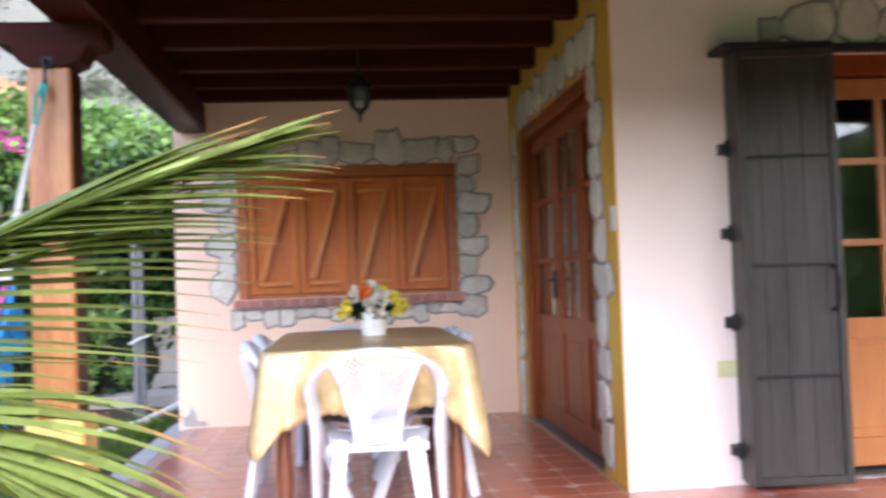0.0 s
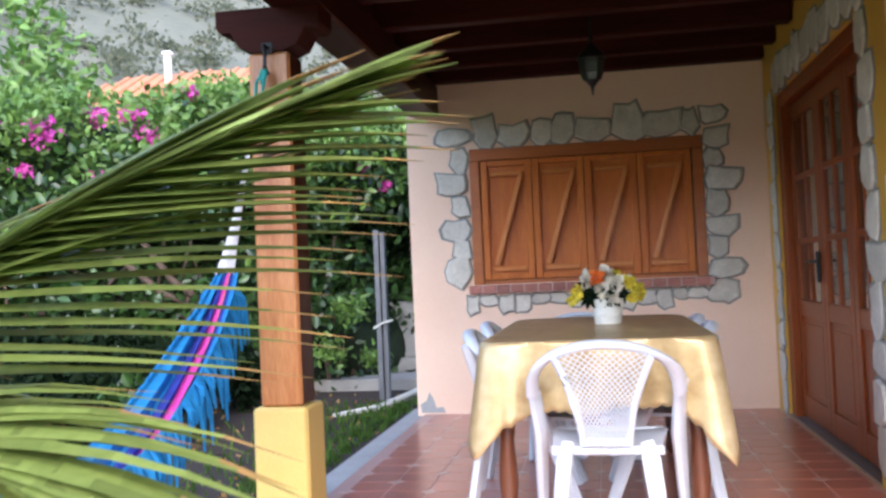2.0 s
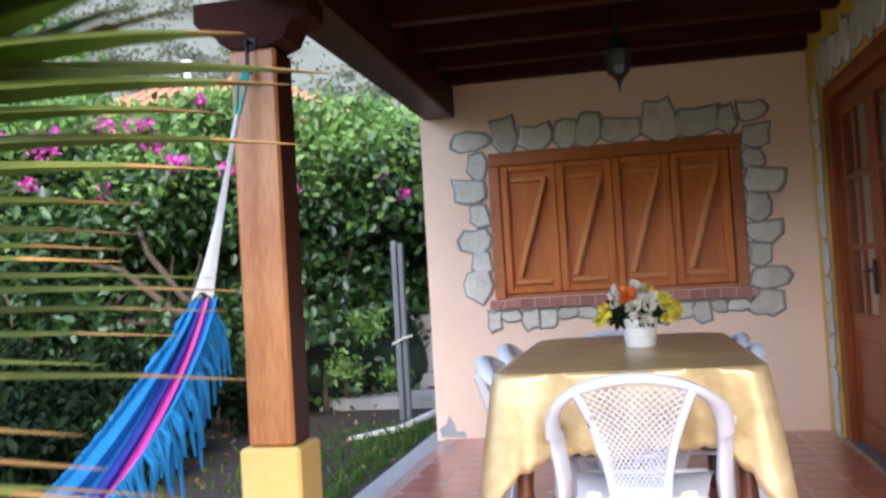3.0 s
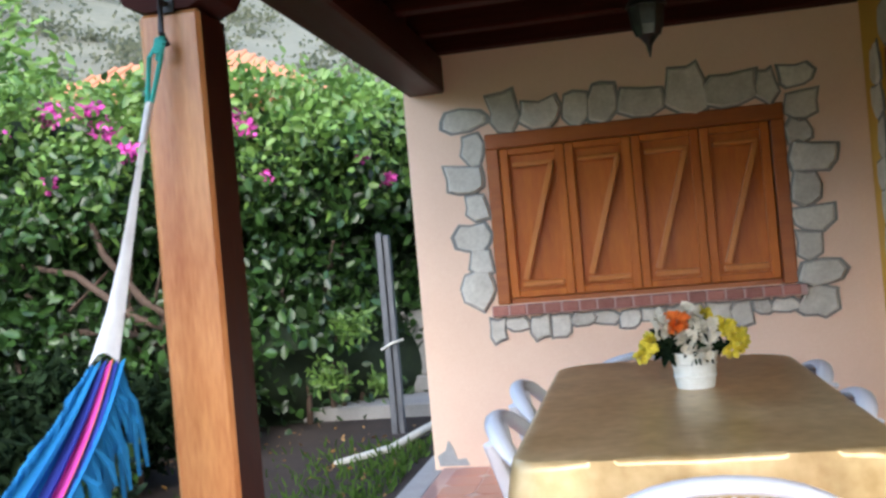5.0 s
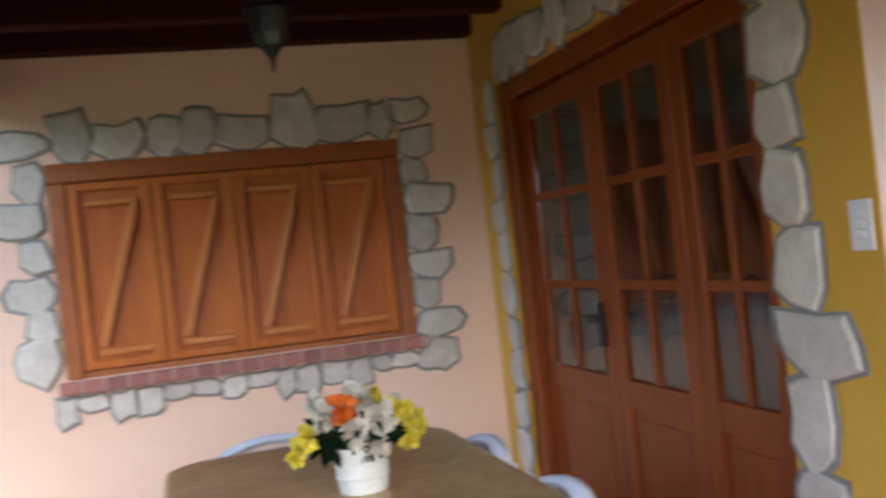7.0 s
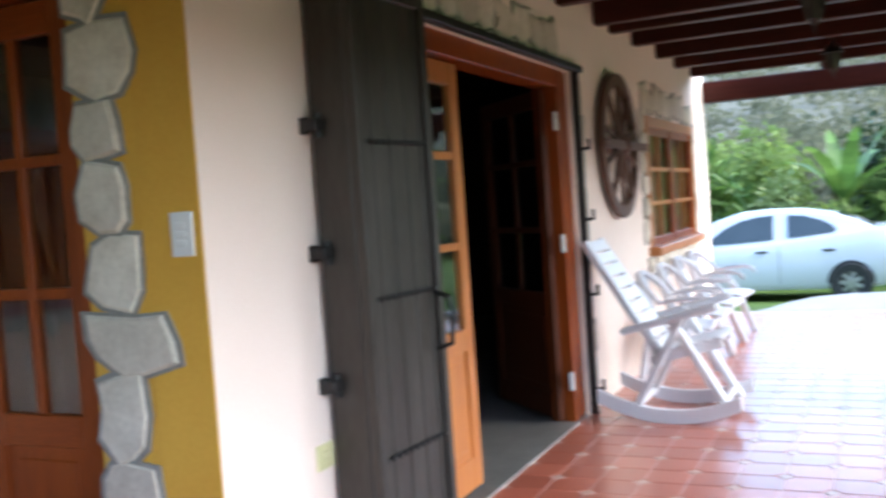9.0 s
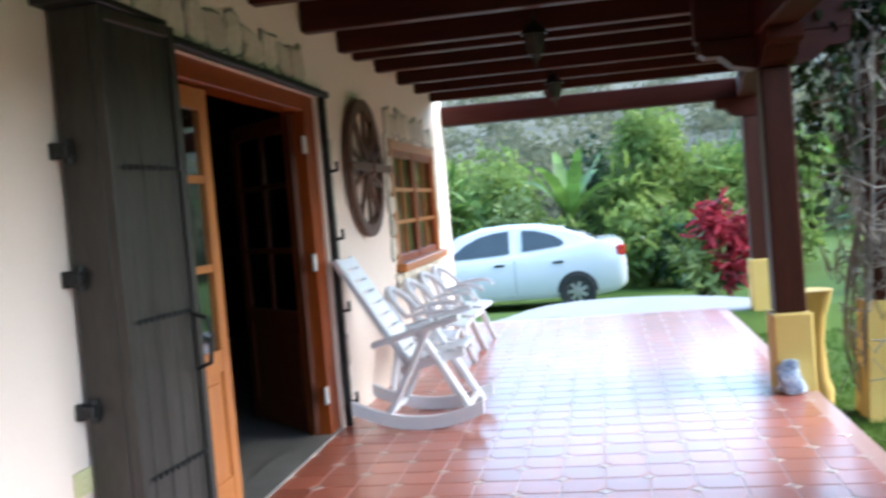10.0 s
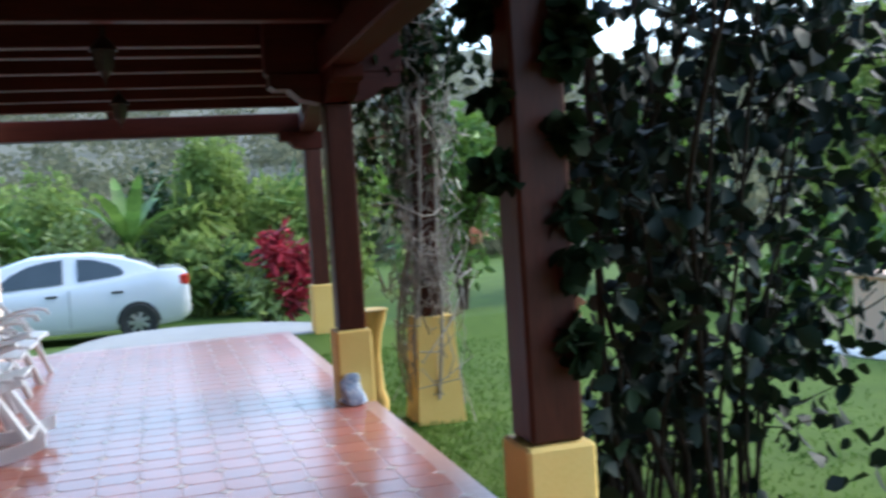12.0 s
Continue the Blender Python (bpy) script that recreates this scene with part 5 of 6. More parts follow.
frond(palm, [(-2.75, -3.2, 0.40), (-3.1, -3.0, 0.85), (-3.5, -2.9, 1.0), (-3.9, -2.9, 0.8)], 0.4, 26, 0.3, 0.6)


# ---------------------------------------------------------------- hedge side of the garden
def sheet(nx, nz, fn):
    g = Geo()
    for j in range(nz + 1):
        for i in range(nx + 1):
            g.v.append(tuple(fn(i / nx, j / nz)))
    m = nx + 1
    g.f = [(j * m + i, j * m + i + 1, (j + 1) * m + i + 1, (j + 1) * m + i) for j in range(nz) for i in range(nx)]
    return g


def hedge_front(x):
    return 4.75 + 0.28 * (x + 4) * (x < -4) + max(0, x + 4.3) * 0.85


def hedge():
    t = thing("bougainvillea_hedge", (-6, 5, -0.15), "tall dense bougainvillea hedge with magenta blossoms", "hedge")
    def skin(x, z, off):
        bulge = 0.52 * noise.noise(Vector((x * 1.1, z * 1.1, 3))) + 0.34 * noise.noise(Vector((x * 2.6, z * 2.6, 9)))
        top = max(0, z - 2.3) * 0.5
        return hedge_front(x) + off + bulge + top
    def crown(x):
        return 2.95 + 0.25 * noise.noise(Vector((x * 0.8, 0, 1))) + 0.12 * noise.noise(Vector((x * 2.5, 4, 1))) - 0.14 * max(0, x + 4.2)
    # Dark sheet behind the leaves: the hedge's inner shade as a colour
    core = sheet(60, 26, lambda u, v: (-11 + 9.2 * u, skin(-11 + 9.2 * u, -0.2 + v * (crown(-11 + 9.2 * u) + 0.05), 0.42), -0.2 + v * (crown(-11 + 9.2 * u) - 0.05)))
    part("inner_growth", core, CORE, t, "near-black sheet standing in for the shade inside", True, kind="stuff")
    n = 52000
    x = rng.uniform(-10.5, -1.9, n)
    z = rng.uniform(-0.15, 3.2, n)
    keep, pts = [], []
    for a, b in zip(x, z):
        if b > crown(a) + rng.normal() * 0.07 or (a > -4.35 and b < 0.75 + 0.2 * math.sin(a * 7) and rng.random() < 0.7):
            continue
        # Thins the leaves lower down, so the dark sheet shows through there
        if noise.noise(Vector((a * 1.9, b * 1.9, 7))) + 0.22 * rng.normal() + 0.26 * b < 0.18:
            continue
        pts.append((a, skin(a, b, 0.36 - abs(rng.normal()) * 0.27), b))
    pts = np.array(pts)
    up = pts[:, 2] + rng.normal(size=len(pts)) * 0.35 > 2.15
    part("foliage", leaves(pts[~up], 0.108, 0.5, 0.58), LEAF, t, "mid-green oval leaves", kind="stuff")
    part("top_foliage", leaves(pts[up], 0.10, 0.2, 0.55), LEAFLIGHT, t, "lighter green leaves towards the top", kind="stuff")
    crest = []
    for a in rng.uniform(-10.5, -2.0, 7000):
        crest.append((a, skin(a, 2.9, 0.3) + rng.uniform(0, 0.9), crown(a) + rng.normal() * 0.10))
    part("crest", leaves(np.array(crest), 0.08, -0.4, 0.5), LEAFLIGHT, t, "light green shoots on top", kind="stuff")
    spots = [(-6.35, 2.55, 0.22), (-6.1, 2.75, 0.16), (-5.55, 2.65, 0.20), (-5.35, 2.45, 0.15), (-5.05, 2.25, 0.13), (-4.55, 2.55, 0.18), (-4.35, 2.45, 0.12), (-4.7, 2.2, 0.10), (-7.0, 2.7, 0.25), (-7.6, 2.5, 0.2), (-3.35, 1.95, 0.09), (-3.5, 2.15, 0.06), (-3.0, 2.2, 0.08), (-4.15, 2.0, 0.05), (-5.9, 2.1, 0.08), (-6.6, 2.2, 0.10), (-8.2, 2.7, 0.22), (-5.0, 2.85, 0.12)]
    for a, b, r in spots:
        c = (a, skin(a, b, 0.02), b)
        part("blossoms", leaves(lumpy(int(500 * r) + 14, c, (r, r * 0.6, r * 0.75), 0.6), 0.05, 0.0, 0.85), PINK, t, "magenta bract cluster", kind="stuff")
    pale = [(-3.75, 4.6, 0.35, 0.22), (-3.35, 4.75, 0.25, 0.16), (-3.55, 4.7, 0.75, 0.2)]
    for a, y, z, r in pale:
        part("pale_sprig", leaves(lumpy(160, (a, y, z), (r, r * 0.7, r * 0.8), 0.6), 0.075, 0.0, 0.4), LEAFLIGHT, t, "light green sprigs", kind="stuff")
    g = Geo()
    for k in range(26):
        a = rng.uniform(-8, -3.4)
        y = hedge_front(a) + rng.uniform(0.2, 0.5)
        p = [(a + rng.normal() * 0.05 * i, y + rng.normal() * 0.04 * i, -0.15 + i * 0.4) for i in range(5)]
        g.tube(p, [0.03, 0.026, 0.022, 0.016, 0.01], 6)
    for pts in ([(-5.0, 4.5, 0.75), (-5.34, 4.2, 0.95), (-5.76, 4.05, 1.35), (-6.3, 4.0, 1.48), (-6.9, 4.0, 1.42)], [(-5.05, 4.45, 0.85), (-5.25, 4.2, 1.08), (-5.52, 4.1, 1.50), (-5.7, 4.2, 1.9)], [(-5.2, 4.4, 0.7), (-5.5, 4.15, 0.86), (-6.1, 4.05, 0.88), (-6.6, 4.1, 0.80)]):
        g.tube([(x, y + 0.30, z) for x, y, z in pts], [0.040 - 0.006 * i for i in range(len(pts))], 8)
    part("woody_growth", g, BARK, t, "brown woody stems", True, kind="stuff")


hedge()


def bush(name, x, y, r, h, n, leaf, material, label, category="shrub", droop=0.2, shape=0.45, lumps=7, stem=True):
    z0 = ground_z(x, y)
    t = thing(name, (x, y, z0), label, category)
    g = Geo()
    pts = []
    for k in range(lumps):
        a = 2 * math.pi * k / lumps + rng.uniform(-0.4, 0.4)
        q = rng.uniform(0.15, 0.62) * r
        c = np.array([x + q * math.cos(a), y + q * math.sin(a), z0 + h * rng.uniform(0.35, 0.82)])
        pts.append(lumpy(n // lumps, c, (r * 0.52, r * 0.52, h * 0.27), 0.5))
        if stem:
            g.tube([(x, y, z0 - 0.05), (x + q * 0.3 * math.cos(a), y + q * 0.3 * math.sin(a), z0 + h * 0.3), tuple(c)], [0.02 * h, 0.014 * h, 0.006 * h], 6)
    if stem:
        part("branching", g, BARK, t, smooth=True, kind="stuff")
    part("crown", leaves(np.concatenate(pts), leaf, droop, shape), material, t, kind="stuff")
    return t


def fence_post():
    t = thing("steel_fence_post", (-3.2, 4.55, -0.2), "grey steel fence post standing in the soil", "fence post")
    g = Geo()
    for dx, w in ((-0.028, 0.05), (0.024, 0.045)):
        g.box(-3.2 + dx - w / 2, 4.53 + dx * 0.4, -0.22, -3.2 + dx + w / 2, 4.59 + dx * 0.4, 1.46 if dx < 0 else 1.44, 0.005)
    part("post", g, STEEL, t)
    part("tie_wire", Geo().tube([(-3.28, 4.52, 0.55), (-3.18, 4.50, 0.60), (-3.1, 4.53, 0.62)], 0.01, 6), PVC, t, "loop of pale wire")


fence_post()
bush("garden_tree", -7.6, 5.9, 1.0, 4.9, 2400, 0.16, LEAFLIGHT, "light green leafy tree rising behind the hedge", "tree", lumps=9)
for x, y, r, h in ((-4.6, 4.0, 0.5, 0.7), (-5.4, 3.7, 0.6, 0.9), (-6.2, 3.3, 0.6, 0.9), (-7.0, 2.9, 0.7, 1.0), (-5.0, 3.2, 0.4, 0.45), (-4.5, 2.9, 0.55, 0.7), (-5.0, 2.2, 0.6, 0.75), (-4.4, 2.1, 0.45, 0.5), (-5.8, 2.3, 0.7, 0.9), (-4.7, 1.4, 0.5, 0.55), (-5.6, 1.3, 0.6, 0.7)):
    bush("shrub", x, y, r, h, 1500, 0.10, LEAFDARK if r > 0.45 else LEAF, "dark low shrub at the foot of the hedge", lumps=6)
solo("drain_pipe", Geo().tube([(-3.4, 3.55, -0.12), (-3.1, 3.9, -0.10), (-2.92, 4.4, -0.05), (-2.72, 5.2, 0.02)], 0.035, 12), PVC, "old cream plastic pipe lying along the kerb", "pipe", True)
solo("garden_step", Geo().box(-4.3, 5.25, -0.2, -2.4, 5.9, 0.0, 0.01), CONCRETE, "low grey concrete step behind the fence post", "step", kind="structure")
solo("retaining_wall", Geo().box(-4.4, 5.9, -0.2, -2.3, 6.15, 0.15, 0.01).box(-4.4, 5.95, 0.15, -2.3, 6.3, 0.75, 0.015), CONCRETE, "pale concrete retaining wall behind the house", "wall", kind="structure")
solo("clothes_line", Geo().tube([(-2.56, 3.0, 1.78), (-3.4, 4.0, 1.55), (-4.2, 5.0, 1.45)], 0.0035, 5), LEAFDARK, "thin dark green line tied to the wall", "line")
soil_leaf = np.column_stack([rng.uniform(-5, -2.8, 260), rng.uniform(0.6, 5.0, 260), np.full(260, -0.11)])
solo("fallen_leaves", leaves(soil_leaf, 0.05, 0.0, 0.5), DRYTIP, "dry fallen leaves on the soil", "leaves", kind="stuff")


def far_house():
    t = thing("house", (-10.3, 13, -0.2), "neighbouring house with an orange tiled hip roof", "house")
    part("wall", Geo().box(-13.6, 11.2, -0.3, -7.2, 15.8, 3.85), WALL, t)
    g = Geo()
    e = [(-14.1, 10.7, 3.8), (-6.7, 10.7, 3.8), (-6.7, 16.3, 3.8), (-14.1, 16.3, 3.8), (-11.6, 13.5, 5.25), (-9.2, 13.5, 5.25)]
    g.add(e, [(0, 1, 5, 4), (1, 2, 5), (2, 3, 4, 5), (3, 0, 4), (3, 2, 1, 0)])
    roof = part("roof", g, ROOFTILE, t, "orange clay tile roof")
    rows = Geo()
    for k in range(26):
        f = (k + 0.5) / 26
        a = Vector(e[0]).lerp(Vector(e[1]), f)
        top = Vector((a.x, 10.7 + 2.8 * (1 if -11.6 <= a.x <= -9.2 else max(0.08, 1 - (min(abs(a.x + 11.6), abs(a.x + 9.2))) / 2.5)), 0))
        top.z = 3.8 + 1.45 * (top.y - 10.7) / 2.8
        rows.tube([a, top], 0.05, 6)
    part("tiling", rows, ROOFTILE, roof, kind="stuff")
    part("chimney", Geo().box(-10.66, 12.9, 4.8, -10.54, 13.0, 5.5, 0.02).box(-10.69, 12.87, 5.5, -10.51, 13.03, 5.56, 0.01), CERAMIC, t, "white chimney")
    t.location.x += 1.35


far_house()


# ---------------------------------------------------------------- hills
def crest_of(a):
    """Elevation of the skyline, in degrees, by compass angle (0 is +x, 90 is +y)."""
    c = math.cos(radians(a))
    base = 23 - 14 * max(c, 0) ** 0.8
    if -170 < a < -5:
        base = 9.5 if a > -58 else max(9.5 + 0.4 * (a + 58), 7.0)
    return base + 1.6 * noise.noise(Vector((math.cos(radians(a)) * 4, math.sin(radians(a)) * 4, 2))) * 1.4


def hill_point(a, f):
    r = 32 + 170 * f
    top = math.tan(radians(crest_of(a))) * 200
    z = -1.2 + top * f ** 1.05 * (1 + 0.12 * noise.noise(Vector((math.cos(radians(a)) * 5, math.sin(radians(a)) * 5, f * 4)))) + 1.2 * noise.noise(Vector((r * math.cos(radians(a)) * 0.09, r * math.sin(radians(a)) * 0.09, 5)))
    return (r * math.cos(radians(a)), r * math.sin(radians(a)), z if f > 0 else -1.2)


hill = Geo()
NA, NF = 120, 16
for i in range(NA):
    for j in range(NF + 1):
        hill.v.append(hill_point(-180 + 360 * i / NA, j / NF))
hill.f = [(i * (NF + 1) + j, ((i + 1) % NA) * (NF + 1) + j, ((i + 1) % NA) * (NF + 1) + j + 1, i * (NF + 1) + j + 1) for i in range(NA) for j in range(NF)]
solo("hillside", hill, HILL, "dry grassy hillside with scattered scrub", "hill", True, kind="structure")


def scrub(name, count, a0, a1, leaf, material, label, f0=0.0, f1=1.0):
    pts = []
    for k in range(count):
        a, f = rng.uniform(a0, a1), f0 + (f1 - f0) * rng.uniform(0, 1) ** 1.6
        c = np.array(hill_point(a, f))
        s = rng.uniform(0.7, 2.0)
        d = rng.normal(size=(90, 3)) * np.array([s, s, s * 0.8])
        d[:, 2] = np.abs(d[:, 2]) + s * 0.2
        pts.append(c + d * 0.75)
    solo(name, leaves(np.concatenate(pts), leaf, 0.0, 0.7), material, label, "scrub", kind="stuff")


scrub("hill_scrub", 1300, -45, 50, 0.4, SCRUB, "olive scrub and thorn trees on the hill")
scrub("hill_scrub", 1000, 85, 160, 0.4, SCRUB, "olive scrub and thorn trees on the hill")
scrub("hill_scrub", 300, -130, -45, 0.5, SCRUB, "olive scrub and thorn trees on the hill")


# ---------------------------------------------------------------- lawn side
# planting behind the car
bush("garden_tree", 19.5, 6.2, 2.0, 2.6, 2600, 0.26, GARDEN, "broad green garden tree behind the car", "tree")
bush("garden_tree", 20.0, 3.6, 1.5, 2.3, 2200, 0.22, GARDEN, "light green garden tree behind the car", "tree")
bush("garden_tree", 21.0, 0.7, 1.4, 3.7, 2400, 0.22, GARDEN, "green garden tree beside the banana plant", "tree")
bush("garden_tree", 20.3, -3.0, 0.95, 3.9, 3000, 0.20, GARDEN, "tall narrow leafy green tree", "tree", lumps=11)
bush("garden_palm", 22.0, -5.0, 1.4, 2.9, 700, 0.75, LEAFLIGHT, "light green feathery palm behind the garden", "palm", 0.1, 0.10)
bush("fern_clump", 17.4, -2.45, 1.0, 1.5, 1800, 0.42, GARDEN, "feathery green fern clump behind the car", "fern", 0.3, 0.16)
bush("yellow_shrub", 18.6, 0.25, 0.75, 2.3, 1300, 0.17, RACHIS, "yellow-green leafy shrub behind the car", "shrub")
bush("garden_tree", 23.0, -6.0, 2.2, 3.2, 2600, 0.26, GARDEN, "green tree at the garden's far side", "tree")
bush("garden_tree", 24.0, 2.2, 2.4, 3.4, 2600, 0.26, GARDEN, "green tree behind the banana plant", "tree")
for x, y, r, h in ((17.6, 2.6, 1.0, 1.5), (17.8, -0.4, 1.1, 1.4), (17.2, -2.6, 1.1, 1.7), (16.6, -4.2, 1.0, 1.2), (18.6, -5.4, 1.2, 1.6), (17.5, 5.0, 1.2, 1.7)):
    bush("shrub", x, y, r, h, 1500, 0.22, GARDEN, "green garden shrub behind the parked car")
bush("garden_tree", 22.6, 5.0, 2.3, 3.3, 3000, 0.26, LEAFLIGHT, "green tree behind the garden planting", "tree", lumps=10)
bush("garden_tree", 22.2, -1.9, 1.3, 3.3, 2600, 0.20, LEAF, "dark green tree behind the banana plant", "tree", lumps=10)
bush("garden_tree", 21.6, -4.4, 1.5, 2.9, 2600, 0.20, GARDEN, "green tree beside the feathery palm", "tree", lumps=9)
bush("garden_palm", 18.9, 2.0, 1.1, 2.3, 420, 0.70, LEAFLIGHT, "light green feathery palm behind the car", "palm", 0.25, 0.09)
bush("garden_palm", 19.3, -2.2, 1.0, 2.6, 420, 0.65, GARDEN, "feathery palm between the garden trees", "palm", 0.25, 0.09)
bush("fern_clump", 16.6, -3.3, 0.8, 1.25, 900, 0.38, LEAF, "dark feathery fern clump by the lawn", "fern", 0.3, 0.14)
bush("shrub", 16.9, 1.2, 0.9, 1.2, 1200, 0.18, LEAF, "dark green shrub close behind the car")
bush("garden_tree", 10.5, -14.0, 2.6, 4.4, 3600, 0.26, GARDEN, "leafy tree beyond the lawn", "tree")
bush("garden_tree", 15.5, -11.0, 2.4, 4.2, 3400, 0.26, LEAFLIGHT, "light green tree beyond the lawn", "tree")
bush("garden_tree", 4.5, -17.5, 2.6, 2.8, 2600, 0.26, GARDEN, "leafy tree beyond the lawn", "tree")
bush("garden_tree", -4.0, -17.5, 2.6, 2.6, 2000, 0.28, GARDEN, "leafy tree behind the garden path", "tree")
bush("shrub", 9.5, -8.6, 1.3, 1.5, 1800, 0.2, LEAF, "rounded green shrub on the lawn")
bush("shrub", 7.2, -9.5, 1.1, 1.2, 1500, 0.2, LEAFLIGHT, "light green shrub on the lawn")
bush("shrub", 12.6, -6.4, 1.5, 3.3, 3200, 0.2, LEAFLIGHT, "green shrub beside the porch end")
bush("pale_shrub", 12.0, -3.05, 0.42, 0.95, 420, 0.3, RACHIS, "pale variegated strap-leaved shrub", "shrub", 0.0, 0.14)
bush("red_cordyline", 11.9, -3.42, 0.45, 1.5, 560, 0.22, RED, "cordyline shrub with deep red leaves by the driveway", "shrub", 0.15, 0.28)


def big_leaf(g, base, d, length, width, droop, n=10):
    """A broad arching blade with a folded midrib."""
    cur, dr, prev = Vector(base), Vector(d).normalized(), None
    for i in range(n + 1):
        q = i / n
        w = width * math.sin(math.pi * min(0.08 + q * 0.92, 1)) ** 0.6 * (1 + 0.12 * math.sin(i * 2.3))
        s = dr.cross(Vector((0, 0, 1)))
        s = s.normalized() if s.length > 0.05 else Vector((1, 0, 0))
        row = (cur - s * w + Vector((0, 0, w * 0.35)), cur, cur + s * w + Vector((0, 0, w * 0.35)))
        if prev:
            g.add(prev + row, [(0, 1, 4, 3), (1, 2, 5, 4)])
        prev = row
        dr = (dr + Vector((0, 0, -droop / n))).normalized()
        cur = cur + dr * length / n


def banana(x, y, h, label):
    z0 = ground_z(x, y)
    t = thing("banana_plant", (x, y, z0), label, "banana plant")
    part("stem", Geo().tube([(x, y, z0 - 0.05), (x, y + 0.05, z0 + h * 0.5), (x, y + 0.08, z0 + h)], [0.14, 0.11, 0.07], 10), RACHIS, t, smooth=True)
    for k in range(8):
        a = 2 * math.pi * k / 8 + 0.3
        g = Geo()
        big_leaf(g, (x, y + 0.08, z0 + h * 0.95), (math.cos(a) * 0.45, math.sin(a) * 0.6, 1.45 - 0.2 * (k % 3)), 1.75, 0.17, 0.5 + 0.9 * (k % 2))
        part("leaf", g, LEAFLIGHT, t, "broad bright green blade", True)


banana(18.4, -1.10, 1.45, "banana plant with broad leaves behind the car")
banana(19.6, -7.2, 1.9, "banana plant at the far side of the garden")


def parked_car():
    """A sedan that points to +y; its left side faces the porch."""
    cx, cy, z0 = 14.62, 0.08, ground_z(14, 0) + 0.01
    t = thing("car", (cx, cy, z0), "small white saloon car parked on the grass", "car")
    # side profile: y along the car (tail at -2.12), heights of the body's upper line
    L0, L1 = -2.12, 2.12
    prof_y = [-2.12, -2.08, -1.95, -1.6, -1.25, -0.7, 0.0, 0.6, 1.1, 1.5, 1.85, 2.05, 2.12]
    belt = [0.78, 1.07, 1.14, 1.14, 1.08, 1.01, 0.95, 0.92, 0.90, 0.87, 0.80, 0.70, 0.55]
    low = [0.42, 0.34, 0.26, 0.22, 0.20, 0.20, 0.20, 0.20, 0.20, 0.20, 0.22, 0.27, 0.34]
    half = [0.70, 0.76, 0.80, 0.83, 0.845, 0.85, 0.85, 0.85, 0.84, 0.83, 0.79, 0.72, 0.62]
    g = Geo()
    for y, b, l, h in zip(prof_y, belt, low, half):
        ring = [(-h * 0.92, l), (-h, l + 0.10), (-h, (l + b) / 2 + 0.03), (-h * 0.985, b - 0.07), (-h * 0.93, b), (0, b + 0.02), (h * 0.93, b), (h * 0.985, b - 0.07), (h, (l + b) / 2 + 0.03), (h, l + 0.10), (h * 0.92, l)]
        g.v += [(cx + u, cy + y, z0 + v) for u, v in ring]
    m = 11
    for i in range(len(prof_y) - 1):
        g.f += [(i * m + k, i * m + (k + 1) % m, (i + 1) * m + (k + 1) % m, (i + 1) * m + k) for k in range(m)]
    g.f += [tuple(range(m)), tuple((len(prof_y) - 1) * m + k for k in range(m))]
    body = part("body", g, CARPAINT, t, "white painted body", True)
    # cabin
    cab_y = [-1.72, -1.40, -1.08, -0.60, -0.10, 0.35, 0.75, 1.40]
    cab_z = [1.11, 1.26, 1.375, 1.455, 1.475, 1.45, 1.34, 0.92]
    g = Geo()
    for y, z in zip(cab_y, cab_z):
        f = (z - 0.93) / 0.54
        hb, ht = 0.79, 0.79 - 0.22 * max(f, 0)
        g.v += [(cx + u, cy + y, z0 + v) for u, v in ((-hb, 0.90), (-ht, z - 0.03), (-ht * 0.85, z), (0, z + 0.015), (ht * 0.85, z), (ht, z - 0.03), (hb, 0.90))]
    m = 7
    for i in range(len(cab_y) - 1):
        g.f += [(i * m + k, i * m + k + 1, (i + 1) * m + k + 1, (i + 1) * m + k) for k in range(m - 1)]
    g.f += [tuple(range(m)), tuple((len(cab_y) - 1) * m + k for k in range(m))]
    part("cabin", g, CARPAINT, t, "white roof and pillars", True)
    def side_pane(sgn, ys, zs):
        pts = [(cx + sgn * (0.797 - 0.40 * (z - 0.93)), cy + y, z0 + z) for y, z in zip(ys, zs)]
        return Geo().add(pts, [tuple(range(len(pts)))])
    for sgn in (-1, 1):
        part("side_window", side_pane(sgn, [-1.06, -0.38, -0.38, -0.62, -0.90, -1.04, -1.10], [1.085, 1.025, 1.385, 1.365, 1.28, 1.20, 1.13]), CARGLASS, t, "dark rear side window")
        part("side_window", side_pane(sgn, [-0.16, 0.92, 0.86, 0.62, 0.36, 0.10, -0.16], [1.005, 0.955, 1.02, 1.20, 1.32, 1.375, 1.395]), CARGLASS, t, "dark front side window")
    g = Geo().add([(cx - 0.66, cy + 1.24, z0 + 0.97), (cx + 0.66, cy + 1.24, z0 + 0.97), (cx + 0.56, cy + 0.80, z0 + 1.33), (cx - 0.56, cy + 0.80, z0 + 1.33)], [(0, 1, 2, 3)])
    part("windscreen", g, CARGLASS, t)
    g = Geo().add([(cx - 0.60, cy - 1.66, z0 + 1.155), (cx + 0.60, cy - 1.66, z0 + 1.155), (cx + 0.50, cy - 1.12, z0 + 1.385), (cx - 0.50, cy - 1.12, z0 + 1.385)], [(0, 1, 2, 3)])
    part("rear_window", g, CARGLASS, t)
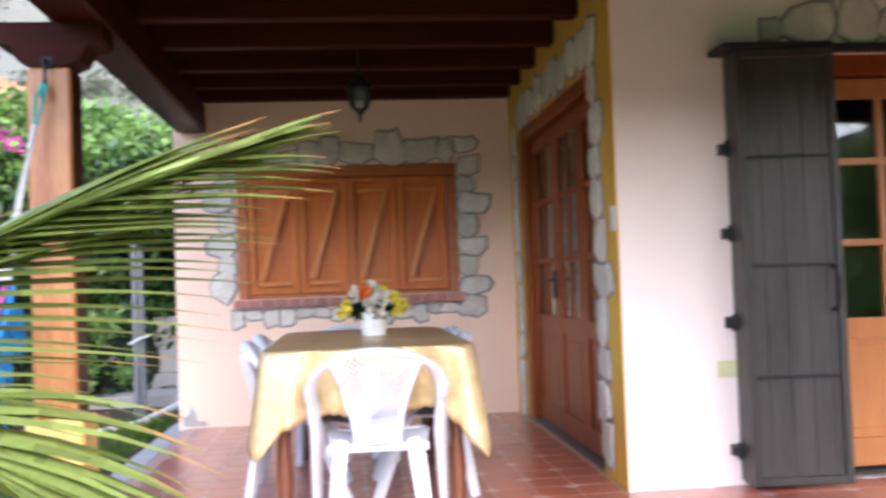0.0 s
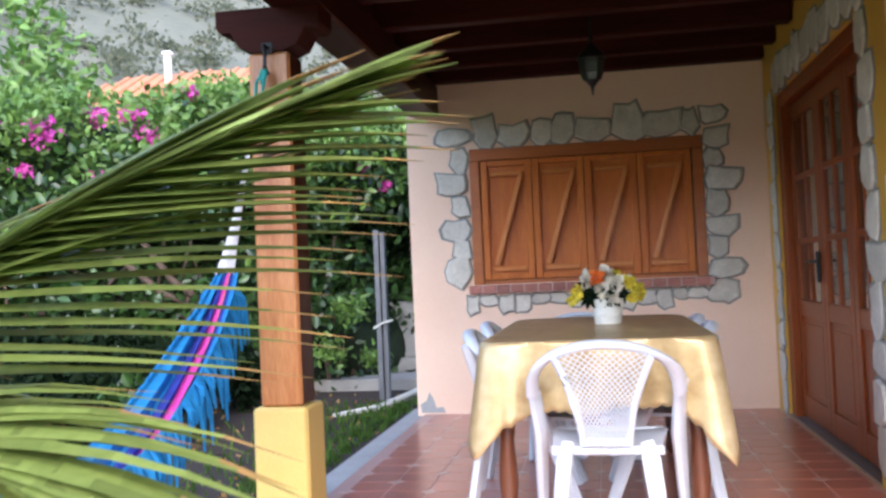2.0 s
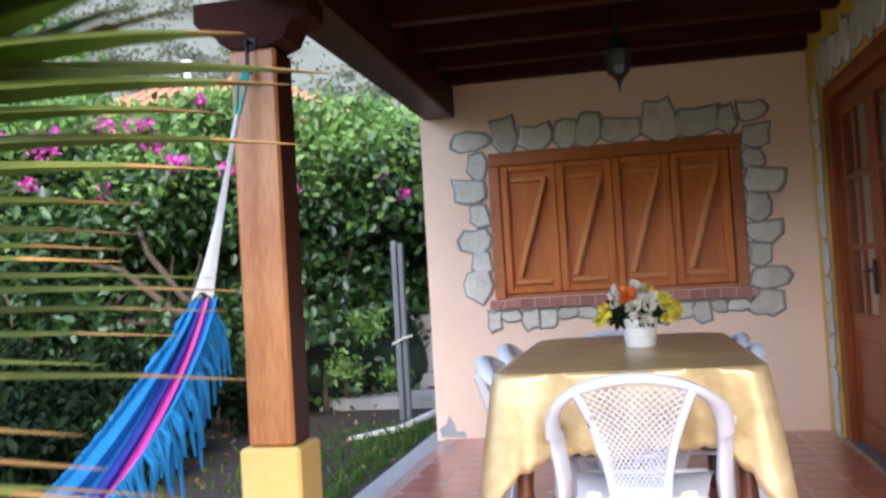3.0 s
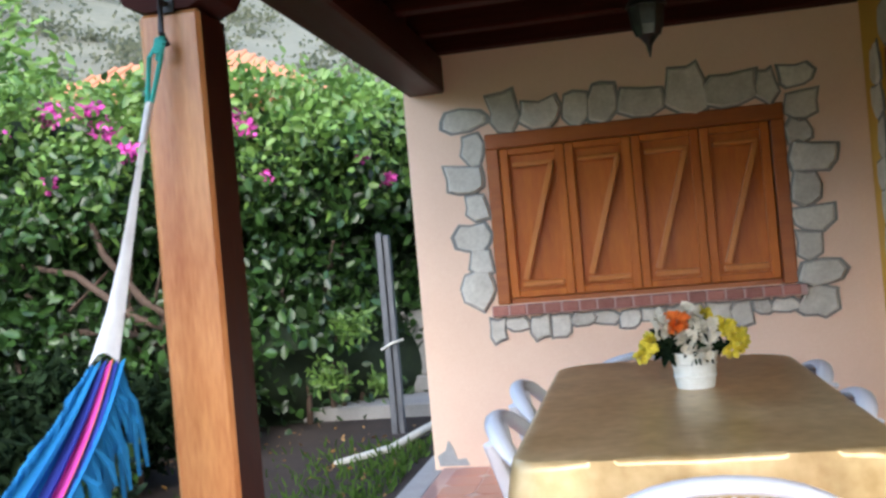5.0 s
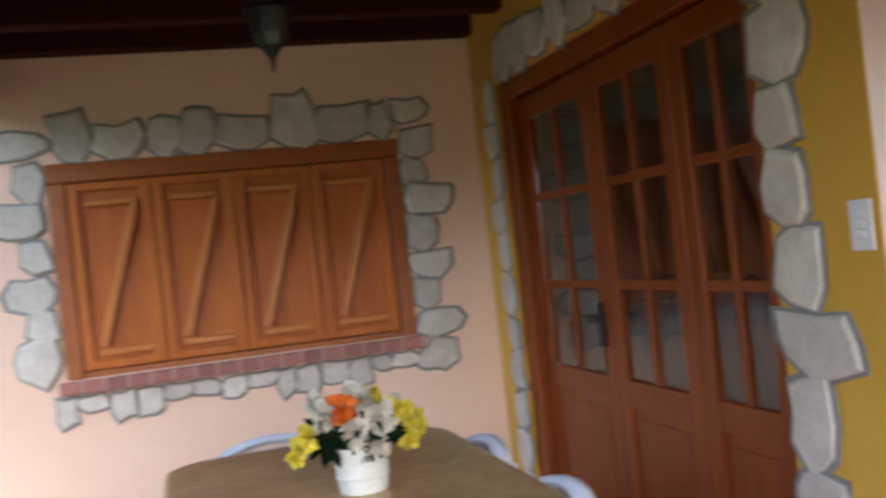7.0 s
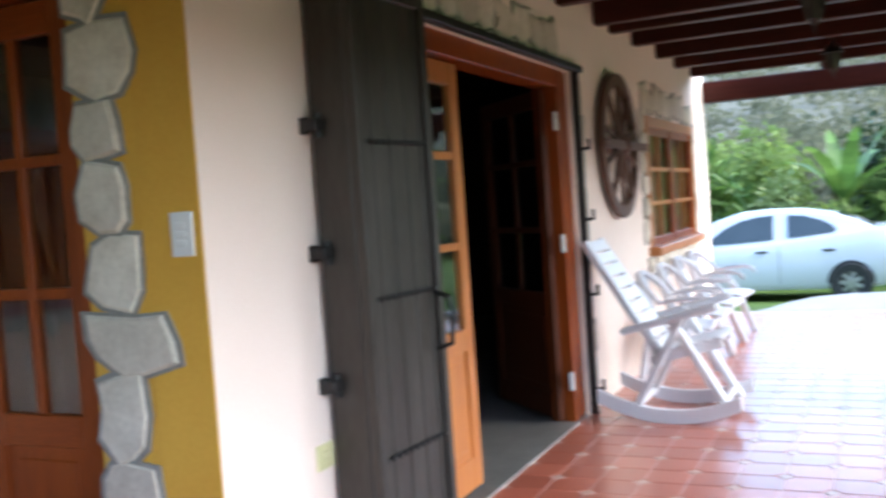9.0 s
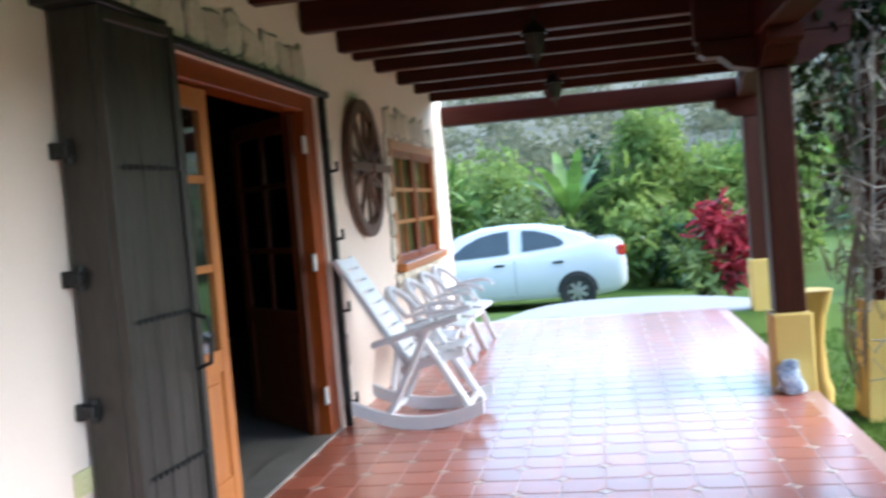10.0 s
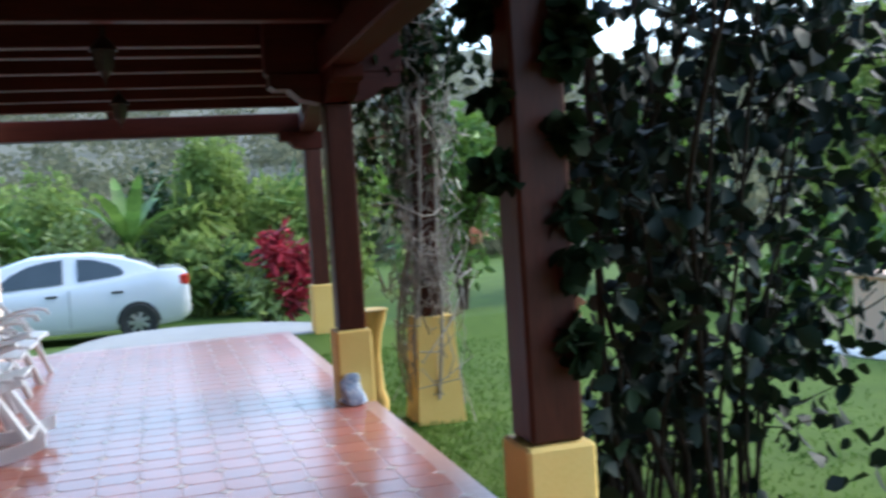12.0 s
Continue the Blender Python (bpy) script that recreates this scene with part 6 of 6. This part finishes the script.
    for yy in (-1.28, 1.27):
        for s in (-1, 1):
            w = Geo()
            cxw = cx + s * 0.795
            ring = [(0.17, -0.085), (0.29, -0.10), (0.305, -0.06), (0.305, 0.06), (0.29, 0.10), (0.17, 0.085)]
            n = 24
            for r, o in ring:
                for k in range(n):
                    a = 2 * math.pi * k / n
                    w.v.append((cxw + o, cy + yy + r * math.cos(a), z0 + 0.30 + r * math.sin(a)))
            for i in range(len(ring) - 1):
                w.f += [(i * n + k, i * n + (k + 1) % n, (i + 1) * n + (k + 1) % n, (i + 1) * n + k) for k in range(n)]
            wheel = part("tyre", w, RUBBER, t, smooth=True)
            r = Geo()
            for k in range(7):
                a = 2 * math.pi * k / 7
                r.beam((cxw + s * 0.07, cy + yy, z0 + 0.30), (cxw + s * 0.06, cy + yy + 0.18 * math.cos(a), z0 + 0.30 + 0.18 * math.sin(a)), 0.06, 0.02, 0.003, up=(1, 0, 0))
            for k in range(n):
                a, b = 2 * math.pi * k / n, 2 * math.pi * (k + 1) / n
                r.add([(cxw + s * o, cy + yy + q * math.cos(c), z0 + 0.30 + q * math.sin(c)) for c in (a, b) for q, o in ((0.165, 0.075), (0.195, 0.075), (0.17, 0.0))], [(0, 1, 4, 3), (0, 3, 5, 2)])
            part("rim", r, RIM, wheel, "grey spoked rim")
            arch = Geo()
            for k in range(13):
                a = math.pi * k / 12
                for q in (0.31, 0.345):
                    arch.v.append((cx + s * 0.853, cy + yy + q * math.cos(a), z0 + 0.30 + q * math.sin(a)))
            arch.f = [(2 * k, 2 * k + 1, 2 * k + 3, 2 * k + 2) for k in range(12)]
            part("wheel_arch", arch, RUBBER, t)
            disc = Geo().add([(cx + s * 0.8515, cy + yy + 0.315 * math.cos(math.pi * 2 * k / 20), z0 + 0.30 + 0.315 * math.sin(math.pi * 2 * k / 20)) for k in range(20)], [tuple(range(20))])
            part("wheel_well", disc, BLACK, t)
    for s in (-1, 1):
        part("tail_lamp", Geo().box(cx + s * 0.66 - 0.13, cy - 2.105, z0 + 0.85, cx + s * 0.66 + 0.145, cy - 1.86, z0 + 1.04, 0.03), TAILRED, t, "red wrap-round tail lamp")
        part("mirror", Geo().box(cx + s * 0.93 - 0.06, cy + 0.82, z0 + 0.92, cx + s * 0.93 + 0.06, cy + 0.95, z0 + 1.04, 0.03), RUBBER, t)
        for y in (-0.98, 0.02):
            part("door_handle", Geo().box(cx + s * 0.845 - 0.02, cy + y - 0.09, z0 + 0.80, cx + s * 0.845 + 0.02, cy + y + 0.09, z0 + 0.835, 0.01), BLACK, t)
        for y in (-0.24, 0.95):
            part("door_seam", Geo().box(cx + s * 0.8505 - 0.002, cy + y - 0.004, z0 + 0.30, cx + s * 0.8505 + 0.002, cy + y + 0.004, z0 + 0.9), RUBBER, t)


parked_car()


# ---------------------------------------------------------------- vine-covered pillar and trellis
def pergola_pillar():
    x, y = 4.15, -3.4
    t = thing("pergola_pillar", (x, y, GZ), "wooden pillar on a yellow base wrapped in dry vine", "pillar")
    g = Geo()
    for s, z in ((0.175, GZ - 0.02), (0.15, 0.1), (0.135, 0.5)):
        g.v += [(x - s, y - s, z), (x + s, y - s, z), (x + s, y + s, z), (x - s, y + s, z)]
    g.f = [(4 * i + k, 4 * i + (k + 1) % 4, 4 * i + 4 + (k + 1) % 4, 4 * i + 4 + k) for i in range(2) for k in range(4)] + [(8, 9, 10, 11)]
    part("base", g, PEDESTAL, t, "tapered yellow painted base")
    part("shaft", Geo().box(x - 0.075, y - 0.075, 0.5, x + 0.075, y + 0.075, 2.9, 0.012), POST_SHADE, t, "varnished wooden shaft")
    g = Geo()
    for k in range(230):
        a, z = rng.uniform(0, 6.28), rng.uniform(0.2, 2.7)
        r = rng.uniform(0.08, 0.26)
        pts = []
        for i in range(7):
            pts.append((x + r * math.cos(a), y + r * math.sin(a), z))
            a += rng.normal() * 0.55
            r = min(max(r + rng.normal() * 0.05, 0.08), 0.36)
            z += rng.normal() * 0.13 - 0.02
        g.tube(pts, 0.0045 * rng.uniform(0.6, 1.5), 4)
    for k in range(9):
        a = rng.uniform(0, 6.28)
        reach = rng.uniform(0.04, 0.20)
        g.tube([(x + (0.12 + reach * math.sin(math.pi * min(1, f * 2.3)) * (1 - f)) * math.cos(a + 1.4 * f), y + (0.12 + reach * math.sin(math.pi * min(1, f * 2.3)) * (1 - f)) * math.sin(a + 1.4 * f), GZ + f * 2.9) for f in np.linspace(0, 1, 15)], 0.011, 6)
    part("dry_vine", g, TWIG, t, "tangle of grey dry vine stems", True, kind="stuff")
    strands = []
    g = Geo()
    for k in range(34):
        a, r = rng.uniform(0, 6.28), rng.uniform(0.2, 0.55)
        px, py, low = x + 0.25 + r * math.cos(a), y + 0.05 + 0.8 * r * math.sin(a), rng.uniform(0.7, 1.9)
        pts = [(px + rng.normal() * 0.03, py + rng.normal() * 0.03, 2.85 + (low - 2.85) * i / 7) for i in range(8)]
        g.tube(pts, 0.005, 4)
        for p0, p1 in zip(pts, pts[1:]):
            for f in rng.uniform(0, 1, 5):
                strands.append(np.array(p0) + (np.array(p1) - np.array(p0)) * f + rng.normal(size=3) * 0.03)
    part("hanging_stems", g, VINESTEM, t, kind="stuff")
    part("hanging_leaves", leaves(np.array(strands), 0.085, 0.9, 0.6), LEAF, t, "green leaves on hanging strands", kind="stuff")
    part("vine_leaves", leaves(lumpy(420, (x, y, 2.45), (0.5, 0.6, 0.35), 0.5), 0.10, 0.5, 0.7), LEAFDARK, t, "dark leaves at the top", kind="stuff")


pergola_pillar()
bal = thing("garden_urn", (4.45, -3.02, GZ), "yellow painted waisted urn beside the pillar", "urn")
part("body", Geo().lathe([(0.10, 0.0), (0.11, 0.12), (0.08, 0.2), (0.065, 0.45), (0.085, 0.62), (0.125, 0.74), (0.13, 0.78), (0.11, 0.775)], (4.45, -3.02, GZ), 14), PEDESTAL, bal, smooth=True)
part("rim", Geo().lathe([(0.12, 0.775), (0.14, 0.785), (0.14, 0.80), (0.12, 0.80)], (4.45, -3.02, GZ), 14), PEDESTAL, bal, smooth=True)

bag = Geo().lathe([(0.085, 0.0), (0.10, 0.015), (0.095, 0.06), (0.082, 0.10), (0.065, 0.14), (0.05, 0.17), (0.035, 0.20), (0.01, 0.205)], (3.80, -2.74, 0.002), 14)
bag.v = [(p[0] + 0.06 * noise.noise(Vector(p) * 9), p[1] + 0.07 * noise.noise(Vector(p) * 8 + Vector((3, 0, 0))), max(p[2] * 0.95 + 0.03 * noise.noise(Vector(p) * 12), 0.002)) for p in bag.v]
solo("plastic_bag", bag, BAG, "crumpled blue and white plastic bag on the tiles", "bag", True)


def trellis_vine():
    t = thing("climbing_vine", (1.3, -3.6, GZ), "dense dark climbing vine hanging beside the porch post", "vine")
    thick, thin, twig_leaf = Geo(), Geo(), []
    def shoot(g, p, d, length, r, steps, wander):
        """A wandering stem; returns the points along it."""
        p, d, pts = np.array(p, float), np.array(d, float), []
        for i in range(steps + 1):
            pts.append(p.copy())
            d = d / np.linalg.norm(d)
            p = p + d * length / steps
            p[1] = min(p[1], -1.66 - 0.465 * (p[0] + 2.33))   # stays on the garden side of the post
            d = d + rng.normal(size=3) * wander
        g.tube([tuple(q) for q in pts], [r * (1 - 0.6 * i / steps) for i in range(steps + 1)], 6)
        return pts
    outward = np.array([-0.45, -0.89, 0.0])
    for k in range(30):
        x = 0.85 + 1.0 * rng.random() ** 1.3
        y = -1.66 - (0.47 + 0.20 * rng.random() ** 1.4) * (x + 2.33)
        lean = rng.normal(size=2) * 0.06
        pts = shoot(thick, (x, y, GZ - 0.05), (lean[0], lean[1], 1), 3.3, rng.choice([0.007, 0.011, 0.017]), 14, 0.10)
        for i in rng.integers(2, 13, 3):
            d = outward * rng.uniform(0.2, 1.0) + np.array([rng.normal() * 0.3, 0, rng.uniform(-0.1, 0.7)])
            q = shoot(thin, pts[i], d, rng.uniform(0.3, 0.75), 0.005, 7, 0.22)
            for j in range(1, 8):
                for c in range(2):
                    twig_leaf.append(q[j] + rng.normal(size=3) * 0.03)
    # long shoots that arch out over the lawn
    for k in range(9):
        x = rng.uniform(1.0, 1.7)
        y = -1.66 - 0.66 * (x + 2.33)
        d = outward * 0.55 + np.array([0, 0, rng.uniform(-0.05, 0.9)])
        q = shoot(thin, (x, y, rng.uniform(0.1, 1.6)), d, rng.uniform(0.7, 1.25), 0.008, 10, 0.13)
        for j in range(2, 11):
            for c in range(3):
                twig_leaf.append(q[j] + rng.normal(size=3) * 0.045)
    part("stem_tangle", thick, VINESTEM, t, "dark upright stems", True, kind="stuff")
    part("twig_tangle", thin, VINESTEM, t, "thin arching twigs", True, kind="stuff")
    n = 21000
    p = np.column_stack([rng.uniform(0.7, 2.2, n), rng.uniform(-5.2, -2.92, n), rng.uniform(-0.2, 3.4, n)])
    f = np.array([noise.noise(Vector((a * 2.4, b * 2.4, c * 1.8))) + 0.10 * (c - 0.9) - 0.10 for a, b, c in p])
    slope = (-1.62 - p[:, 1]) / (p[:, 0] + 2.33)
    share = np.where(slope < 0.62, 1.0, np.where(p[:, 2] > 1.5, 0.42, 0.07))
    p = p[(f + rng.normal(size=n) * 0.1 > -0.02) & (slope > 0.452) & (rng.random(n) < share)]
    hole = np.array([noise.noise(Vector((a * 4.5, b * 4.5, c * 4.5))) for a, b, c in p])
    p = p[(p[:, 2] < 1.75 + 0.3 * rng.normal(size=len(p))) | (hole > np.where(p[:, 0] < 1.4, 0.20, 0.04))]
    slope = (-1.62 - p[:, 1]) / (p[:, 0] + 2.33)
    p = p[(p[:, 2] < 1.95) | (slope > 0.58) | (rng.random(len(p)) < 0.14)]
    # Leaf colour carries the shade of foliage standing against the sky
    part("foliage", leaves(p, 0.105, 0.8, 0.70), VINELEAF, t, "broad green leaves, backlit shade in their near-black colour", kind="stuff")
    part("twig_leaves", leaves(np.array(twig_leaf), 0.10, 0.7, 0.66), VINELEAF, t, "leaves along the twigs, backlit shade in their colour", kind="stuff")
    part("clinging_leaves", leaves(np.concatenate([lumpy(40, c, (0.07, 0.035, 0.06), 0.6) for c in ((0.52, -2.63, 1.62), (0.52, -2.63, 1.36), (0.62, -2.63, 1.9), *[(0.42 + 0.06 * rng.random(), -2.87 + 0.04 * rng.random(), 0.6 + 1.8 * rng.random()) for k in range(12)])]), 0.085, 0.5, 0.75), LEAFDARK, t, "leaves clinging to the post, backlit shade in their colour", kind="stuff")
    part("blossoms", leaves(np.concatenate([lumpy(14, c, (0.04, 0.04, 0.03), 0.6) for c in ((1.9, -3.5, 0.75), (2.1, -3.1, 1.12), (1.6, -4.2, 1.0))]), 0.045, 0.0, 0.85), SALMON, t, "small pale orange blossoms", kind="stuff")


trellis_vine()

# far things beyond the lawn
solo("boundary_wall", Geo().box(0.8, -8.1, GZ - 0.1, 5.15, -7.9, 0.36, 0.02).box(0.76, -8.14, 0.361, 5.19, -7.86, 0.41, 0.01), WALL, "low peach garden wall beyond the lawn", "wall", kind="structure")
stones = Geo()
for k in range(16):
    a = 2.7 + 0.16 * k
    stones.lathe([(0.04, 0), (0.10, 0.02), (0.11, 0.05), (0.07, 0.09), (0.02, 0.10)], (a, -7.35 - 0.05 * math.sin(k), GZ - 0.03), 8)
solo("white_border_stones", stones, CERAMIC, "row of whitewashed stones edging the lawn", "stones", True, kind="stuff")

# grass blades near the porch
n = 15000
gp = np.column_stack([rng.uniform(0.3, 8.2, n), -2.95 - rng.exponential(1.1, n), np.full(n, GZ - 0.01)])
solo("grass", leaves(gp, 0.045, -1.8, 0.16), BLADES, "short grass blades along the porch edge", "grass", kind="stuff")
n = 1300
gp = np.column_stack([-2.82 - rng.exponential(0.35, n), rng.uniform(0.8, 4.2, n), np.full(n, -0.125)])
solo("grass", leaves(gp, 0.08, -1.8, 0.14), BLADES, "tufts of grass along the kerb", "grass", kind="stuff")

# ---------------------------------------------------------------- floor tiles
PITCH, CUT = 0.2, 0.042
OX, OY = 1.98, -2.795


def tile_shape(even, gap=0.0035):
    """A square with two opposite corners cut off for the insets."""
    a, b, c = gap, PITCH - gap, CUT
    if even:
        return [(a + c, a), (b, a), (b, b - c), (b - c, b), (a, b), (a, a + c)]
    return [(a, a), (b - c, a), (b, a + c), (b, b), (a + c, b), (a, b - c)]


def chamfered(poly, top=0.0):
    g = Geo()
    n = len(poly)
    cx, cy = sum(p[0] for p in poly) / n, sum(p[1] for p in poly) / n
    for k, z in ((1.0, -0.006), (1.0, top - 0.0015), (0.975, top)):
        g.v += [(cx + (x - cx) * k, cy + (y - cy) * k, z) for x, y in poly]
    g.f = [(i * n + k, i * n + (k + 1) % n, (i + 1) * n + (k + 1) % n, (i + 1) * n + k) for i in range(2) for k in range(n)] + [tuple(2 * n + k for k in range(n))]
    return g


shapes = [chamfered(tile_shape(True)), chamfered(tile_shape(False))]
r = CUT - 0.006
dot = chamfered([(-r, 0), (0, -r), (r, 0), (0, r)])
meshes = [mesh_of("tile", s, TILE) for s in shapes]
dot_mesh = mesh_of("inset", dot, INSET)
rest, dots = Geo(), Geo()


def on_floor(x0, y0, x1, y1):
    return x0 > -2.51 and x1 < 8.13 and y0 > YF - 0.01 and (y1 < 0.02 or (y1 < D + 0.01 and x1 < 0.03))


count = 0
cells = [(i, j) for i in range(-24, 34) for j in range(-1, 30)]
for i, j in cells:
    x, y = OX + i * PITCH, OY + j * PITCH
    if not on_floor(x, y, x + PITCH, y + PITCH):
        continue
    even = (i + j) % 2 == 0
    near = (-2.6 < x < -1.2 and -0.2 < y < 2.6) or (0.8 < x < 3.6 and y < -1.2) or (1.6 < x < 3.2 and y < 0)
    if near and count < 290:
        ob = new("tile", meshes[0 if even else 1])
        ob.parent = floor
        ob.location = (x, y, 0)
        count += 1
    else:
        s = shapes[0 if even else 1]
        rest.add([(p[0] + x, p[1] + y, p[2]) for p in s.v], s.f)
    if even:
        dots.add([(p[0] + x, p[1] + y, p[2]) for p in dot.v], dot.f)
TILE_REST = mat("red_clay_tile_far", (0.33, 0.085, 0.052), (0.47, 0.15, 0.095), 0.35, 3.0, bump=0.05, fine=120, island=0.12, spec=0.9, coat=0.7)
part("tiling", rest, TILE_REST, floor, "red clay tiles", kind="stuff")
part("insets", dots, INSET, floor, "grey diamond insets", kind="stuff")
